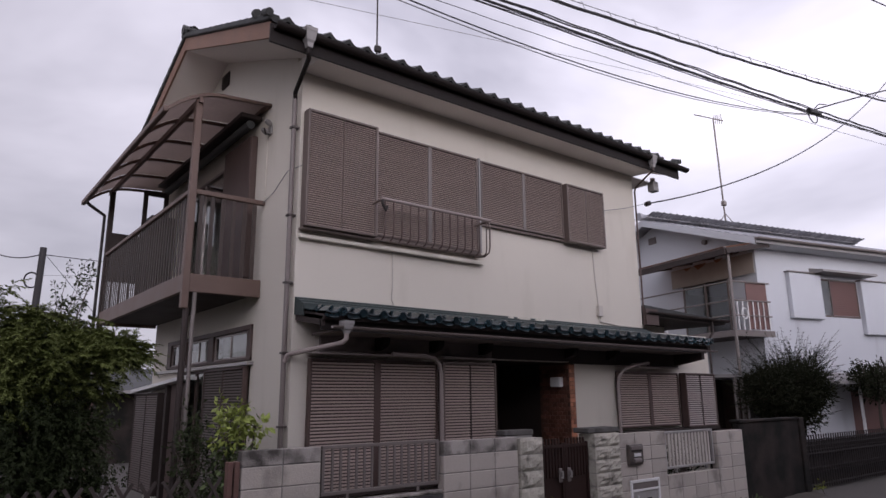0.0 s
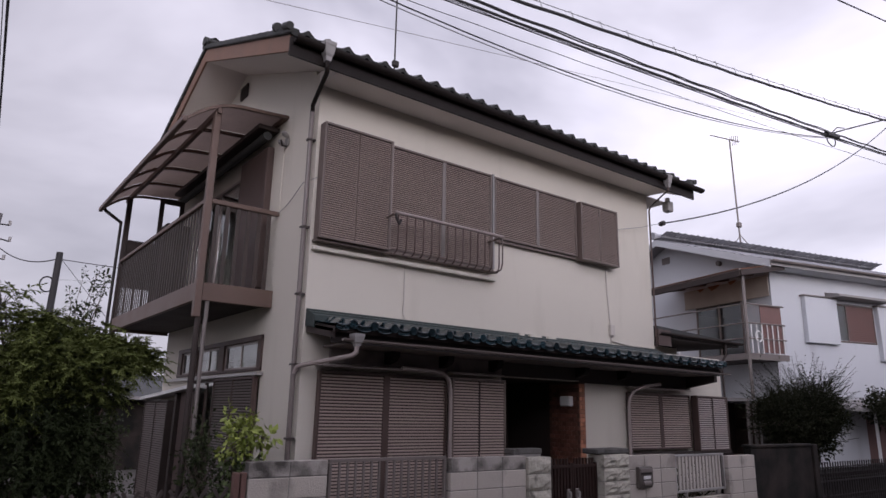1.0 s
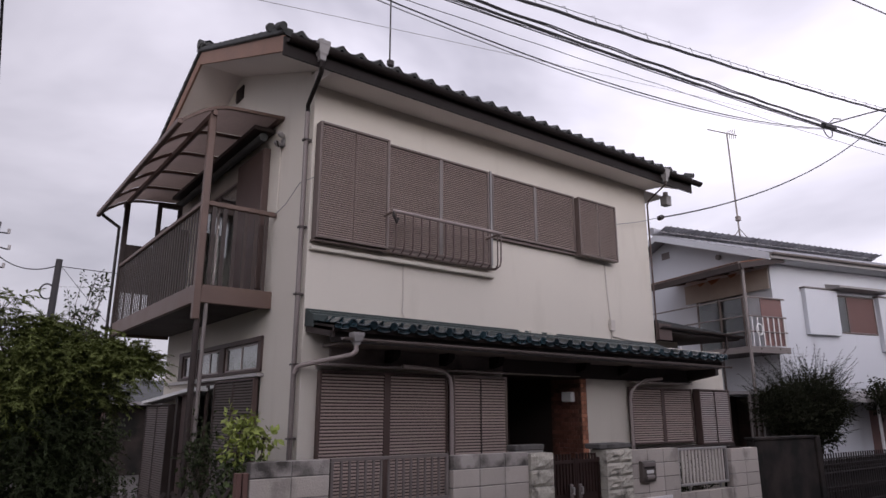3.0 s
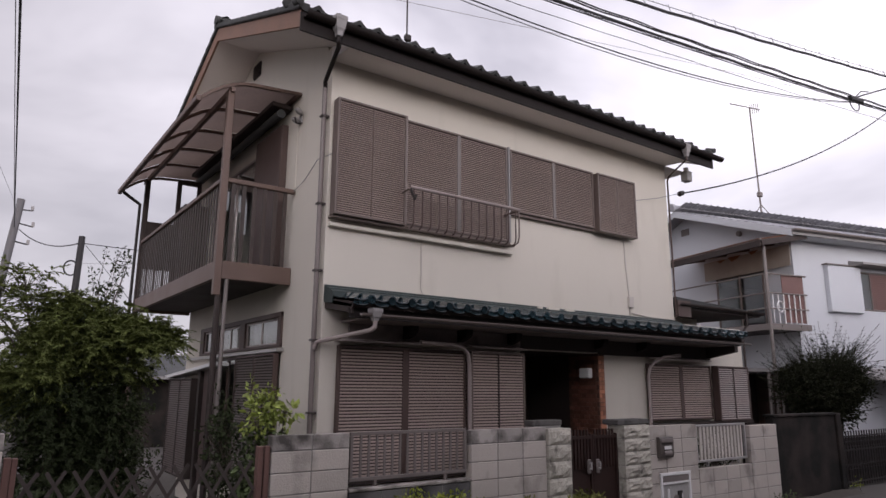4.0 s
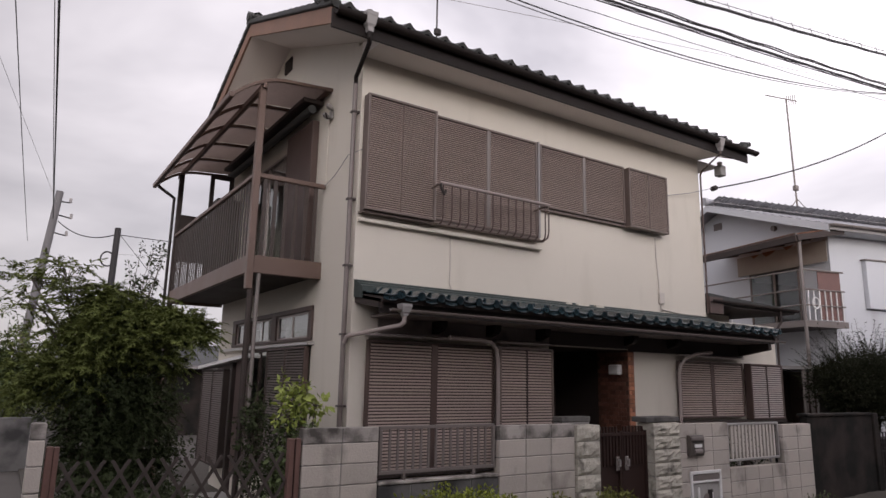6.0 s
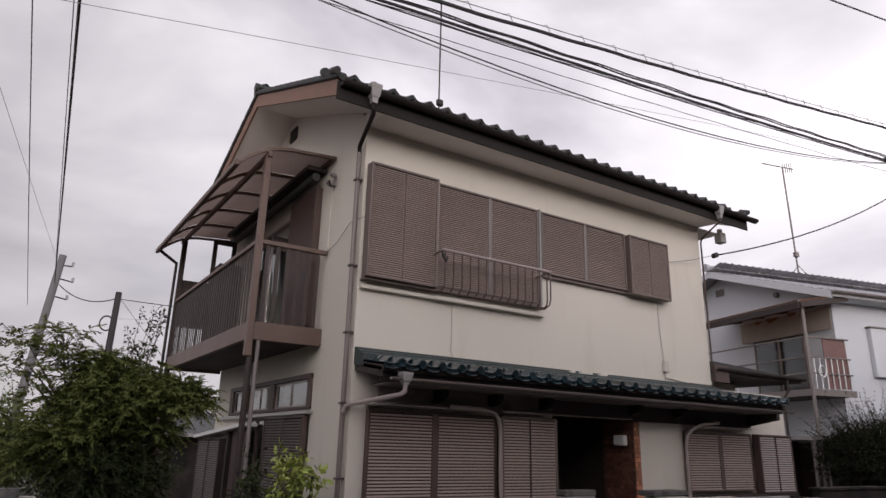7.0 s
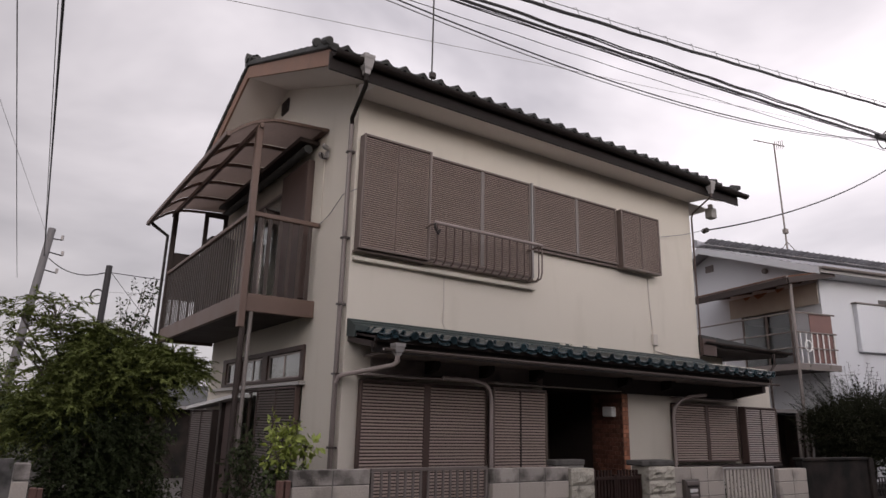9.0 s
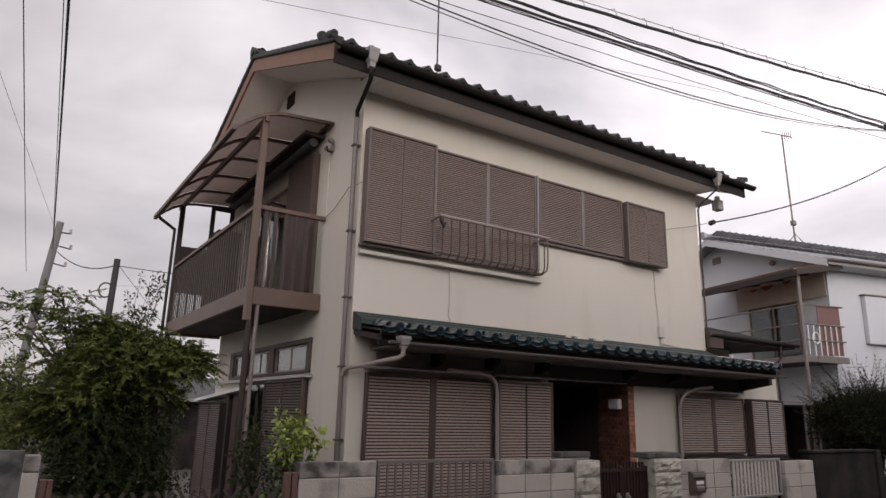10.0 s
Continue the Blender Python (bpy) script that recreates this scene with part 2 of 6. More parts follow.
def sheet_mat(name, tint, rough=0.4):
    """A thin plastic sheet that lets the daylight through, streaked with dust."""
    m = mat(name, tint, rough, var=0.25, scale=1.6, fine=30, bump=0.05)
    n, l = m.node_tree.nodes, m.node_tree.links
    b, out = n["Principled BSDF"], n["Material Output"]
    thin, mx = n.new("ShaderNodeBsdfTranslucent"), n.new("ShaderNodeMixShader")
    l.new(b.inputs["Base Color"].links[0].from_socket, thin.inputs["Color"])
    mx.inputs["Fac"].default_value = 0.62
    l.new(b.outputs["BSDF"], mx.inputs[1])
    l.new(thin.outputs["BSDF"], mx.inputs[2])
    l.new(mx.outputs["Shader"], out.inputs["Surface"])
    return m


M_PANEL = sheet_mat("brown_polycarbonate_sheet", (0.205, 0.158, 0.140))
M_RUST = sheet_mat("rusty_corrugated_sheet", (0.24, 0.12, 0.075), 0.7)
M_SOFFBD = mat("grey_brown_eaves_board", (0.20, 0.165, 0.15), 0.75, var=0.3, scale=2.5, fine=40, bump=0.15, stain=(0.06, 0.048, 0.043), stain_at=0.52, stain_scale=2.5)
M_GLASS = glass_mat("window_glass")
M_FROST = glass_mat("frosted_glass", (0.75, 0.78, 0.78), 0.45)


# ---------- building tools ----------
BASE = {}


def thing(name, at, label, category, group="", kind="", rz=0.0):
    """An Empty at the base of a thing; parts are written in its own frame, which is the world's unless it is turned."""
    ob = new(name)
    ob.empty_display_size = 0.3
    ob.location = at
    ob.rotation_euler = (0, 0, radians(rz))
    BASE[ob] = Vector((0, 0, 0)) if rz else Vector(at)
    return tagged(ob, label, category, group, kind)


def finish(name, bm, material, bevel=0.0, smooth=False):
    if bevel:
        bmesh.ops.bevel(bm, geom=list(bm.edges), offset=bevel, segments=1, affect="EDGES", clamp_overlap=True)
    bmesh.ops.recalc_face_normals(bm, faces=bm.faces)
    me = bpy.data.meshes.new(name)
    bm.to_mesh(me)
    bm.free()
    me.materials.append(material)
    if smooth:
        me.shade_smooth()
        me.set_sharp_from_angle(angle=radians(40))
    return me


def part(name, bm, material, parent, label="", bevel=0.0, smooth=False, kind=""):
    """Links a bmesh as one mesh object under a thing or under a part."""
    base = BASE[parent]
    if base.length:
        bmesh.ops.translate(bm, verts=bm.verts, vec=-base)
    ob = new(name, finish(name, bm, material, bevel, smooth))
    ob.parent = parent
    BASE[ob] = base
    return tagged(ob, label, kind=kind)


def piece(name, me, parent, m):
    """One of many alike pieces that share a mesh, at the pose m of the thing's frame."""
    ob = new(name, me)
    ob.parent = parent
    ob.matrix_basis = Matrix.Translation(-BASE[parent]) @ m
    return ob


def box(bm, x0, y0, z0, x1, y1, z1):
    v = [bm.verts.new((x, y, z)) for x in (x0, x1) for y in (y0, y1) for z in (z0, z1)]
    for f in ((0, 1, 3, 2), (4, 6, 7, 5), (0, 4, 5, 1), (2, 3, 7, 6), (0, 2, 6, 4), (1, 5, 7, 3)):
        bm.faces.new([v[k] for k in f])
    return bm


def boxes(*rows):
    bm = bmesh.new()
    for r in rows:
        box(bm, *r)
    return bm


def tube(bm, pts, r, n=8):
    """A round pipe along a line of points."""
    pts = [Vector(p) for p in pts]
    rings = []
    side = None
    for k, p in enumerate(pts):
        d = ((pts[min(k + 1, len(pts) - 1)] - p).normalized() + (p - pts[max(k - 1, 0)]).normalized()).normalized()
        if side is None:
            side = d.cross(Vector((0.31, 0.17, 0.93))).normalized()
        side = (side - d * side.dot(d)).normalized()
        up = d.cross(side)
        rr = r[k] if isinstance(r, (list, tuple)) else r
        rings.append([bm.verts.new(p + rr * (math.cos(a) * side + math.sin(a) * up)) for a in (2 * math.pi * j / n for j in range(n))])
    for a, b in zip(rings, rings[1:]):
        for j in range(n):
            bm.faces.new((a[j], a[(j + 1) % n], b[(j + 1) % n], b[j]))
    bm.faces.new(rings[0][::-1])
    bm.faces.new(rings[-1])
    return bm


def tubes(r, *lines, n=8):
    bm = bmesh.new()
    for pts in lines:
        tube(bm, pts, r, n)
    return bm


def bar(bm, p, q, w, h, up=(0, 0, 1)):
    """A straight bar of rectangular section from p to q."""
    p, q = Vector(p), Vector(q)
    d = (q - p).normalized()
    s = d.cross(Vector(up)).normalized() * (w / 2)
    u = s.cross(d).normalized() * (h / 2)
    v = [bm.verts.new(e + a * s + b * u) for e in (p, q) for a, b in ((-1, -1), (1, -1), (1, 1), (-1, 1))]
    for f in ((0, 3, 2, 1), (4, 5, 6, 7), (0, 1, 5, 4), (1, 2, 6, 5), (2, 3, 7, 6), (3, 0, 4, 7)):
        bm.faces.new([v[k] for k in f])
    return bm


def prism(bm, outline, axis, a, b):
    """Sweeps a flat outline along an axis (0: x, outline in y, z; 1: y, outline in x, z)."""
    def at(p, c):
        return (c, p[0], p[1]) if axis == 0 else (p[0], c, p[1]) if axis == 1 else (p[0], p[1], c)
    lo, hi = [bm.verts.new(at(p, a)) for p in outline], [bm.verts.new(at(p, b)) for p in outline]
    n = len(outline)
    bm.faces.new(lo)
    bm.faces.new(hi[::-1])
    for k in range(n):
        bm.faces.new((lo[k], hi[k], hi[(k + 1) % n], lo[(k + 1) % n]))
    return bm


def holed(bm, axis, c0, c1, u0, u1, z0, z1, holes):
    """A wall of thickness c0..c1 across x (axis 0) or y (axis 1), with rectangular holes (u0, u1, z0, z1) through it."""
    us = sorted({u0, u1, *[h for r in holes for h in r[:2]]})
    zs = sorted({z0, z1, *[h for r in holes for h in r[2:]]})

    def solid(i, j):
        if not (0 <= i < len(us) - 1 and 0 <= j < len(zs) - 1):
            return False
        u, z = (us[i] + us[i + 1]) / 2, (zs[j] + zs[j + 1]) / 2
        return not any(r[0] < u < r[1] and r[2] < z < r[3] for r in holes)

    cache = {}

    def v(c, i, j):
        if (c, i, j) not in cache:
            cache[c, i, j] = bm.verts.new((c, us[i], zs[j]) if axis == 0 else (us[i], c, zs[j]))
        return cache[c, i, j]

    for i in range(len(us) - 1):
        for j in range(len(zs) - 1):
            if solid(i, j):
                for c in (c0, c1):
                    bm.faces.new([v(c, *k) for k in ((i, j), (i + 1, j), (i + 1, j + 1), (i, j + 1))])
                for di, dj, e in ((-1, 0, ((i, j), (i, j + 1))), (1, 0, ((i + 1, j), (i + 1, j + 1))), (0, -1, ((i, j), (i + 1, j))), (0, 1, ((i, j + 1), (i + 1, j + 1)))):
                    if not solid(i + di, j + dj):
                        bm.faces.new((v(c0, *e[0]), v(c0, *e[1]), v(c1, *e[1]), v(c1, *e[0])))
    return bm


def wavy_tile(name, w, l, material, amp=0.04, thick=0.016, lip=0.0, n=12):
    """A wavy roof tile: x across, y up the slope, z off the roof; with a lip that hangs at its lower end."""
    bm = bmesh.new()
    def wave(u):
        return amp * math.exp(-(((u - 0.72) / 0.17) ** 2)) - 0.25 * amp * math.exp(-(((u - 0.3) / 0.25) ** 2))
    rows = []
    for y, dz in ((0, -lip - thick), (0, 0), (l, 0)):
        rows.append([bm.verts.new((w * k / n * 1.02, y, wave(k / n) + dz)) for k in range(n + 1)])
    for a, b in zip(rows, rows[1:]):
        for k in range(n):
            bm.faces.new((a[k], a[k + 1], b[k + 1], b[k]))
    low = [bm.verts.new((w * k / n * 1.02, l, wave(k / n) - thick)) for k in range(n + 1)]
    for k in range(n):
        bm.faces.new((rows[0][k + 1], rows[0][k], low[k], low[k + 1]))
    return finish(name, bm, material, smooth=True)


def louvre(thing_ob, name, x0, x1, z0, z1, y, label, panels=2, pitch=0.036, depth=0.05, face=1, frame_mat=None, slat_mat=None, mid=0.035, mid_mat=None):
    """A louvred storm shutter in the plane y (face 1) or x (face 0): a frame, and the slats of each leaf in one mesh."""
    def put(bm):
        if face == 0:
            for v in bm.verts:
                v.co = (v.co.y, v.co.x, v.co.z)
        return bm
    e = 0.03
    bm = bmesh.new()
    box(bm, x0, y - depth, z0, x0 + e, y, z1)
    box(bm, x1 - e, y - depth, z0, x1, y, z1)
    box(bm, x0 + e, y - depth, z1 - e, x1 - e, y, z1)
    box(bm, x0 + e, y - depth, z0, x1 - e, y, z0 + e)
    frame_part = part(name, put(bm), frame_mat or M_BROWN, thing_ob, label, bevel=0.004)
    span = (x1 - x0 - 2 * e) / panels
    for k in range(panels):
        a, b = x0 + e + k * span, x0 + e + (k + 1) * span
        if k:
            part("mullion", put(boxes((a - mid / 2, y - depth + 0.004, z0 + e, a + mid / 2, y - 0.01, z1 - e))), mid_mat or frame_mat or M_BROWN, frame_part, bevel=0.003)
        bm = bmesh.new()
        m0 = a + (mid / 2 + 0.002 if k else 0.002)
        m1 = b - (mid / 2 + 0.002 if k < panels - 1 else 0.002)
        # dark sheet behind the slats puts the shade of the gaps into colour
        part("backing", put(boxes((m0, y - depth + 0.040, z0 + e, m1, y - depth + 0.046, z1 - e))), M_DARK, frame_part)
        rows = round((z1 - z0 - 2 * e) / pitch)
        pitch = (z1 - z0 - 2 * e) / rows
        for j in range(rows):
            z = z0 + e + j * pitch
            yo, yi = y - depth + 0.008, y - depth + 0.020
            v = [bm.verts.new(p) for p in ((m0, yo, z + 0.004), (m1, yo, z + 0.004), (m1, yi, z + pitch * 0.60), (m0, yi, z + pitch * 0.60),
                                           (m0, yo, z - 0.002), (m1, yo, z - 0.002), (m1, yi + 0.014, z + 0.002), (m0, yi + 0.014, z + 0.002))]
            bm.faces.new((v[0], v[1], v[2], v[3]))
            bm.faces.new((v[4], v[5], v[1], v[0]))
            bm.faces.new((v[5], v[4], v[7], v[6]))
        part("louvre_leaf", put(bm), slat_mat or M_LOUVRE, frame_part)
    return frame_part


def chamfered(name, w, d, h, material, c=0.006):
    bm = box(bmesh.new(), 0, 0, 0, w, d, h)
    return finish(name, bm, material, bevel=c)


# ---------- ground ----------
bm = bmesh.new()
N = 24
edge = 900.0
v = {}
for i in range(N + 1):
    for j in range(N + 1):
        a, b = (2 * i / N - 1), (2 * j / N - 1)
        v[i, j] = bm.verts.new((edge * a * abs(a), edge * b * abs(b), 0.0))
for i in range(N):
    for j in range(N):
        bm.faces.new((v[i, j], v[i + 1, j], v[i + 1, j + 1], v[i, j + 1]))
tagged(new("ground", finish("ground", bm, M_ASPH)), "worn grey asphalt street and open ground", "ground", kind="structure")
# unseen wall, added across the street to shade the lower storey
tagged(new("wall_across_street", finish("wall_across_street", boxes((-40, -10.4, 0, 45, -10.25, 6.2)), M_LOWBLK)), "unseen added wall that keeps low light off the lower storey", "wall", kind="structure")
tagged(new("garden_bed", finish("garden_bed", boxes((-2.75, -0.6, 0.004, 8.2, 9.0, 0.05)), M_SOIL)), "dark bare soil of the house plot", "soil", kind="structure")

# ---------- the house ----------
W, DEEP = 6.6, 5.5
SLOPE, EAVE_Y, EAVE_Z, RIDGE_Y = 0.40, -0.52, 6.02, 2.72
VERGE = 0.64
RIDGE_Z = EAVE_Z + SLOPE * (RIDGE_Y - EAVE_Y)
house = thing("house", (0, 0, 0), "two-storey cream stucco house with brown louvred shutters and tiled roof", "house")
T = 0.14
front_holes = [(3.02, 4.62, 0.3, 2.42), (0.22, 1.95, 0.92, 2.32), (5.78, 7.36, 1.44, 2.26)]
part("wall", holed(bmesh.new(), 1, 0, T, 0, W, 3.0, 6.034, [(1.1, 2.7, 4.0, 5.25), (2.9, 4.5, 4.4, 5.2)]), M_STUCCO, house, "stained cream stucco upper front wall")
part("wall", holed(bmesh.new(), 1, 0, T, 0, 8.62, 0, 3.0, front_holes), M_STUCCO, house, "cream stucco lower front wall")
left_holes = [(1.12, 4.62, 2.39, 2.83), (1.15, 4.1, 0.55, 2.32), (2.3, 4.5, 3.5, 5.3)]
part("wall", holed(bmesh.new(), 0, 0, T, T, DEEP - T, 0, 5.9, left_holes), M_STUCCO, house, "cream stucco side wall")
part("wall", boxes((W - T, T, 2.9, W, DEEP - T, 5.9)), M_STUCCO, house)
part("wall", boxes((0, DEEP - T, 0, 8.62, DEEP, 3.0), (0, DEEP - T, 3.0, W, DEEP, 5.9)), M_STUCCO, house)
part("wall", boxes((8.62 - T, T, 0, 8.62, DEEP - T, 2.99), (8.62 - T, 1.042, 2.99, 8.62, DEEP - T, 3.26)), M_STUCCO, house, "cream stucco wall of the low wing")
for x in (0, W - T):
    part("gable_wall", prism(bmesh.new(), ((T + 0.001, 5.9), (DEEP, 5.9), (DEEP, 6.035), (RIDGE_Y, RIDGE_Z - 0.188), (T + 0.001, 6.09)), 0, x, x + T), M_STUCCO, house, "cream stucco gable")
part("floor_slab", boxes((T, T, 2.75, W - T, DEEP - T, 2.95)), M_INNER, house)
part("floor_slab", boxes((T, T, 0.35, 8.4, DEEP - T, 0.45)), M_INNER, house)
part("foundation", boxes((-0.02, -0.02, 0, 3.0, 0.0, 0.3), (4.65, -0.02, 0, 8.64, 0.0, 0.3)), M_CONC, house)

# roof slab, soffits, boards
def roof_slab(bm, x0, x1, y0, y1, z0, z1, t):
    prism(bm, ((y0, z0), (y1, z1), (y1, z1 - t), (y0, z0 - t)), 0, x0, x1)
    return bm

REAR_Y = 2 * RIDGE_Y - EAVE_Y
part("roof_deck", roof_slab(roof_slab(bmesh.new(), -VERGE, W + VERGE, EAVE_Y, RIDGE_Y, EAVE_Z, RIDGE_Z, 0.19), -VERGE, W + VERGE, RIDGE_Y, REAR_Y, RIDGE_Z, EAVE_Z, 0.19),
     M_SOFFIT, house, "pale plastered underside of the roof")
for x in (-VERGE - 0.03, W + VERGE):
    for y0, y1, z0, z1 in ((EAVE_Y, RIDGE_Y, EAVE_Z, RIDGE_Z), (RIDGE_Y, REAR_Y, RIDGE_Z, EAVE_Z)):
        part("barge_board", roof_slab(bmesh.new(), x, x + 0.03, y0, y1, z0 + 0.01, z1 + 0.01, 0.205), M_BARGE, house, "red-brown painted barge board")
part("fascia", boxes((-VERGE - 0.03, EAVE_Y - 0.025, 5.775, W + VERGE + 0.03, EAVE_Y, 6.0)), M_FASCIA, house, "dark brown eaves fascia")
part("eaves_soffit", prism(bmesh.new(), ((EAVE_Y + 0.002, 5.80), (-0.003, 5.84), (-0.003, 6.03), (EAVE_Y + 0.002, 5.825)), 0, -0.02, W + 0.02), M_SOFFIT, house, "level plastered soffit of the front eaves")
part("eaves_soffit", boxes((W + 0.003, 0.0, 5.825, W + VERGE - 0.002, 1.1, 5.845)), M_SOFFIT, house)

# main gutter with hoppers and pipes
def gutter(parent, x0, x1, y, z, r, material, label=""):
    bm = bmesh.new()
    pts = [(r * math.cos(math.pi + math.pi * k / 8), r * math.sin(math.pi + math.pi * k / 8)) for k in range(9)]
    inner = [(0.88 * a, 0.88 * b) for a, b in reversed(pts)]
    prism(bm, [(y + a, z + b) for a, b in pts + inner], 0, x0, x1)
    return part("gutter", bm, material, parent, label, smooth=True)


def hopper(parent, x, y, z, s=1.0, tall=1.0):
    bm = bmesh.new()
    rings = []
    for zz, hw in ((0.06, 0.075), (0.02, 0.075), (0.0, 0.068), (-0.10, 0.055), (-0.13, 0.04), (-0.19, 0.035)):
        rings.append([bm.verts.new((x + s * hw * a, y + s * hw * b, z + s * zz * (tall if zz < 0 else 1))) for a, b in ((-1, -1), (1, -1), (1, 1), (-1, 1))])
    for a, b in zip(rings, rings[1:]):
        for k in range(4):
            bm.faces.new((a[k], a[(k + 1) % 4], b[(k + 1) % 4], b[k]))
    bm.faces.new(rings[0])
    bm.faces.new(rings[-1][::-1])
    return part("rain_hopper", bm, M_HOPPER, parent, "pale grey plastic rain hopper")


gutter(house, -VERGE, W + VERGE + 0.20, EAVE_Y - 0.09, 5.98, 0.065, M_FASCIA, "dark brown half-round gutter")
hopper(house, -0.235, EAVE_Y - 0.10, 5.985, 0.95)
hopper(house, 6.36, EAVE_Y - 0.10, 5.95, 0.85)
part("downpipe", tubes(0.030, [(-0.06, 0.06, 5.50), (-0.06, 0.06, 0.1)]), M_GUTTER3, house, "taupe plastic downpipe", smooth=True)
part("pipe_elbow", tubes(0.028, [(-0.235, EAVE_Y - 0.1, 5.80), (-0.235, EAVE_Y - 0.1, 5.74), (-0.21, EAVE_Y - 0.06, 5.70), (-0.08, 0.02, 5.55), (-0.06, 0.055, 5.49)]), M_FASCIA, house, "dark brown swan-neck from the gutter", smooth=True)
for z in (5.1, 4.0, 3.2, 2.4, 1.6):
    part("pipe_bracket", boxes((-0.1, 0.02, z, -0.005, 0.10, z + 0.022)), M_GUTTER2, house)
part("downpipe", tubes(0.016, [(6.36, EAVE_Y - 0.1, 5.80), (6.36, EAVE_Y - 0.1, 5.74), (6.6, -0.08, 5.62), (6.62, -0.03, 5.55), (6.62, -0.03, 3.1)]), M_DBROWN, house, "dark brown downpipe", smooth=True)
part("eaves_box", boxes((6.88, -0.27, 5.56, 7.03, -0.13, 5.745)), M_HOPPER, house, "pale box under the eaves", bevel=0.01)
part("box_stem", boxes((6.92, -0.23, 5.746, 6.99, -0.17, 5.822)), M_SOFFIT, house)

# lower roof over the entrance, glazed blue tiles
LR_X0, LR_X1, LR_Y, LR_Z, LR_TOP = 0.03, 7.55, -0.68, 2.785, 2.90
lr_slope = (LR_TOP - LR_Z) / -LR_Y
lower_roof = part("lower_roof", roof_slab(bmesh.new(), LR_X0, LR_X1, LR_Y, 0.0, LR_Z, LR_TOP, 0.06), M_DARK, house, "low pent roof of glazed blue tiles over the ground floor")
part("fascia", boxes((LR_X0, LR_Y + 0.06, LR_Z - 0.165, LR_X1, LR_Y + 0.085, LR_Z - 0.052)), M_FASCIA, house)
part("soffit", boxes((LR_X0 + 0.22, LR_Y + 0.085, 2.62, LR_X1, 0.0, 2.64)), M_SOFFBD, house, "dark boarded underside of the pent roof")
for x in (LR_X0, LR_X1 - 0.03):
    part("barge_board", roof_slab(bmesh.new(), x, x + 0.03, LR_Y + 0.03, -0.003, LR_Z - 0.02, LR_TOP - 0.02, 0.10), M_DARK, house)
for x in (7.42,):
    part("roof_bracket", prism(bmesh.new(), ((0.0, 2.42), (0.0, 2.62), (-0.58, 2.62), (-0.58, 2.52), (-0.12, 2.44)), 0, x, x + 0.09), M_DARK, house, "dark timber bracket")
gutter(house, LR_X0 + 0.05, LR_X1 + 0.02, LR_Y - 0.10, 2.655, 0.030, M_GUTTER3, "dull brown half-round gutter")
hopper(house, 0.25, LR_Y - 0.10, 2.665, 0.80, 0.55)
part("downpipe", tubes(0.026, [(0.25, LR_Y - 0.10, 2.59), (0.25, LR_Y - 0.10, 2.52), (0.22, LR_Y - 0.07, 2.485), (-0.02, -0.06, 2.40), (-0.05, -0.01, 2.385), (-0.06, 0.03, 2.31)]), M_PIPE, house, "taupe branch pipe from the pent roof", smooth=True)
for pts in ([(1.20, -0.24, 2.425), (1.70, -0.22, 2.415), (1.88, -0.19, 2.39), (1.98, -0.16, 2.31), (2.01, -0.15, 2.18), (2.02, -0.15, 0.4)],
            [(6.35, -0.24, 2.44), (5.95, -0.22, 2.40), (5.76, -0.18, 2.32), (5.66, -0.15, 2.22), (5.63, -0.14, 2.10), (5.62, -0.14, 0.4)]):
    part("downpipe", tubes(0.026, pts), M_PIPE, house, "pale taupe pipe curving down from the eaves", smooth=True)

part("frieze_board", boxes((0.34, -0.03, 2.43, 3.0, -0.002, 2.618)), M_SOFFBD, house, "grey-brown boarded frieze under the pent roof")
# right run is a darker copy of the frieze: eaves shade as colour
part("frieze_board", boxes((3.004, -0.03, 2.43, 4.62, -0.002, 2.618), (4.622, -0.03, 2.40, 7.54, -0.002, 2.618)), M_DARK, house, "boarded frieze over the porch, darkened as shade under the pent roof")
for x in (1.12, 1.95, 2.80, 4.55, 5.55):
    part("beam_end", prism(bmesh.new(), ((-0.032, 2.47), (-0.032, 2.62), (-0.24, 2.62), (-0.24, 2.56), (-0.19, 2.51)), 0, x - 0.05, x + 0.05), M_FASCIA, house, "dark weathered beam end under the eaves", bevel=0.006)
# upper shutters
louvre(house, "shutter_box", 0.02, 1.0, 3.86, 5.31, -0.04, "brown louvred shutter box beside the window", panels=2, depth=0.13, pitch=0.027, mid=0.012, mid_mat=M_BROWN)
louvre(house, "shutter", 1.03, 2.76, 3.90, 5.30, -0.02, "brown louvred storm shutters, closed", panels=2, depth=0.07, mid=0.06, pitch=0.027, mid_mat=M_BARS)
louvre(house, "shutter", 2.82, 4.58, 4.36, 5.29, -0.02, "short brown louvred storm shutters, closed", panels=2, depth=0.07, mid=0.06, pitch=0.027, mid_mat=M_BARS)
louvre(house, "shutter_box", 4.60, 5.52, 4.31, 5.27, -0.04, "brown louvred shutter box beside the window", panels=2, depth=0.13, pitch=0.027, mid=0.012, mid_mat=M_BROWN)
part("window_trim", boxes((1.004, -0.14, 3.88, 1.026, -0.0, 5.32)), M_PIPE, house, "pale edge strip of the shutter box")
part("window_trim", boxes((2.77, -0.10, 3.9, 2.80, -0.0, 5.31)), M_HOPPER, house, "pale window jamb")
part("window_sill", boxes((0.02, -0.07, 3.735, 2.86, 0.0, 3.78)), M_STUCCO, house, "cream plaster sill band", bevel=0.005)
part("window_sill", boxes((2.82, -0.06, 4.315, 4.6, 0.0, 4.355)), M_BROWN, house, bevel=0.005)
part("flashing", boxes((0.02, -0.12, 3.83, 1.03, -0.005, 3.857)), M_BROWN, house)
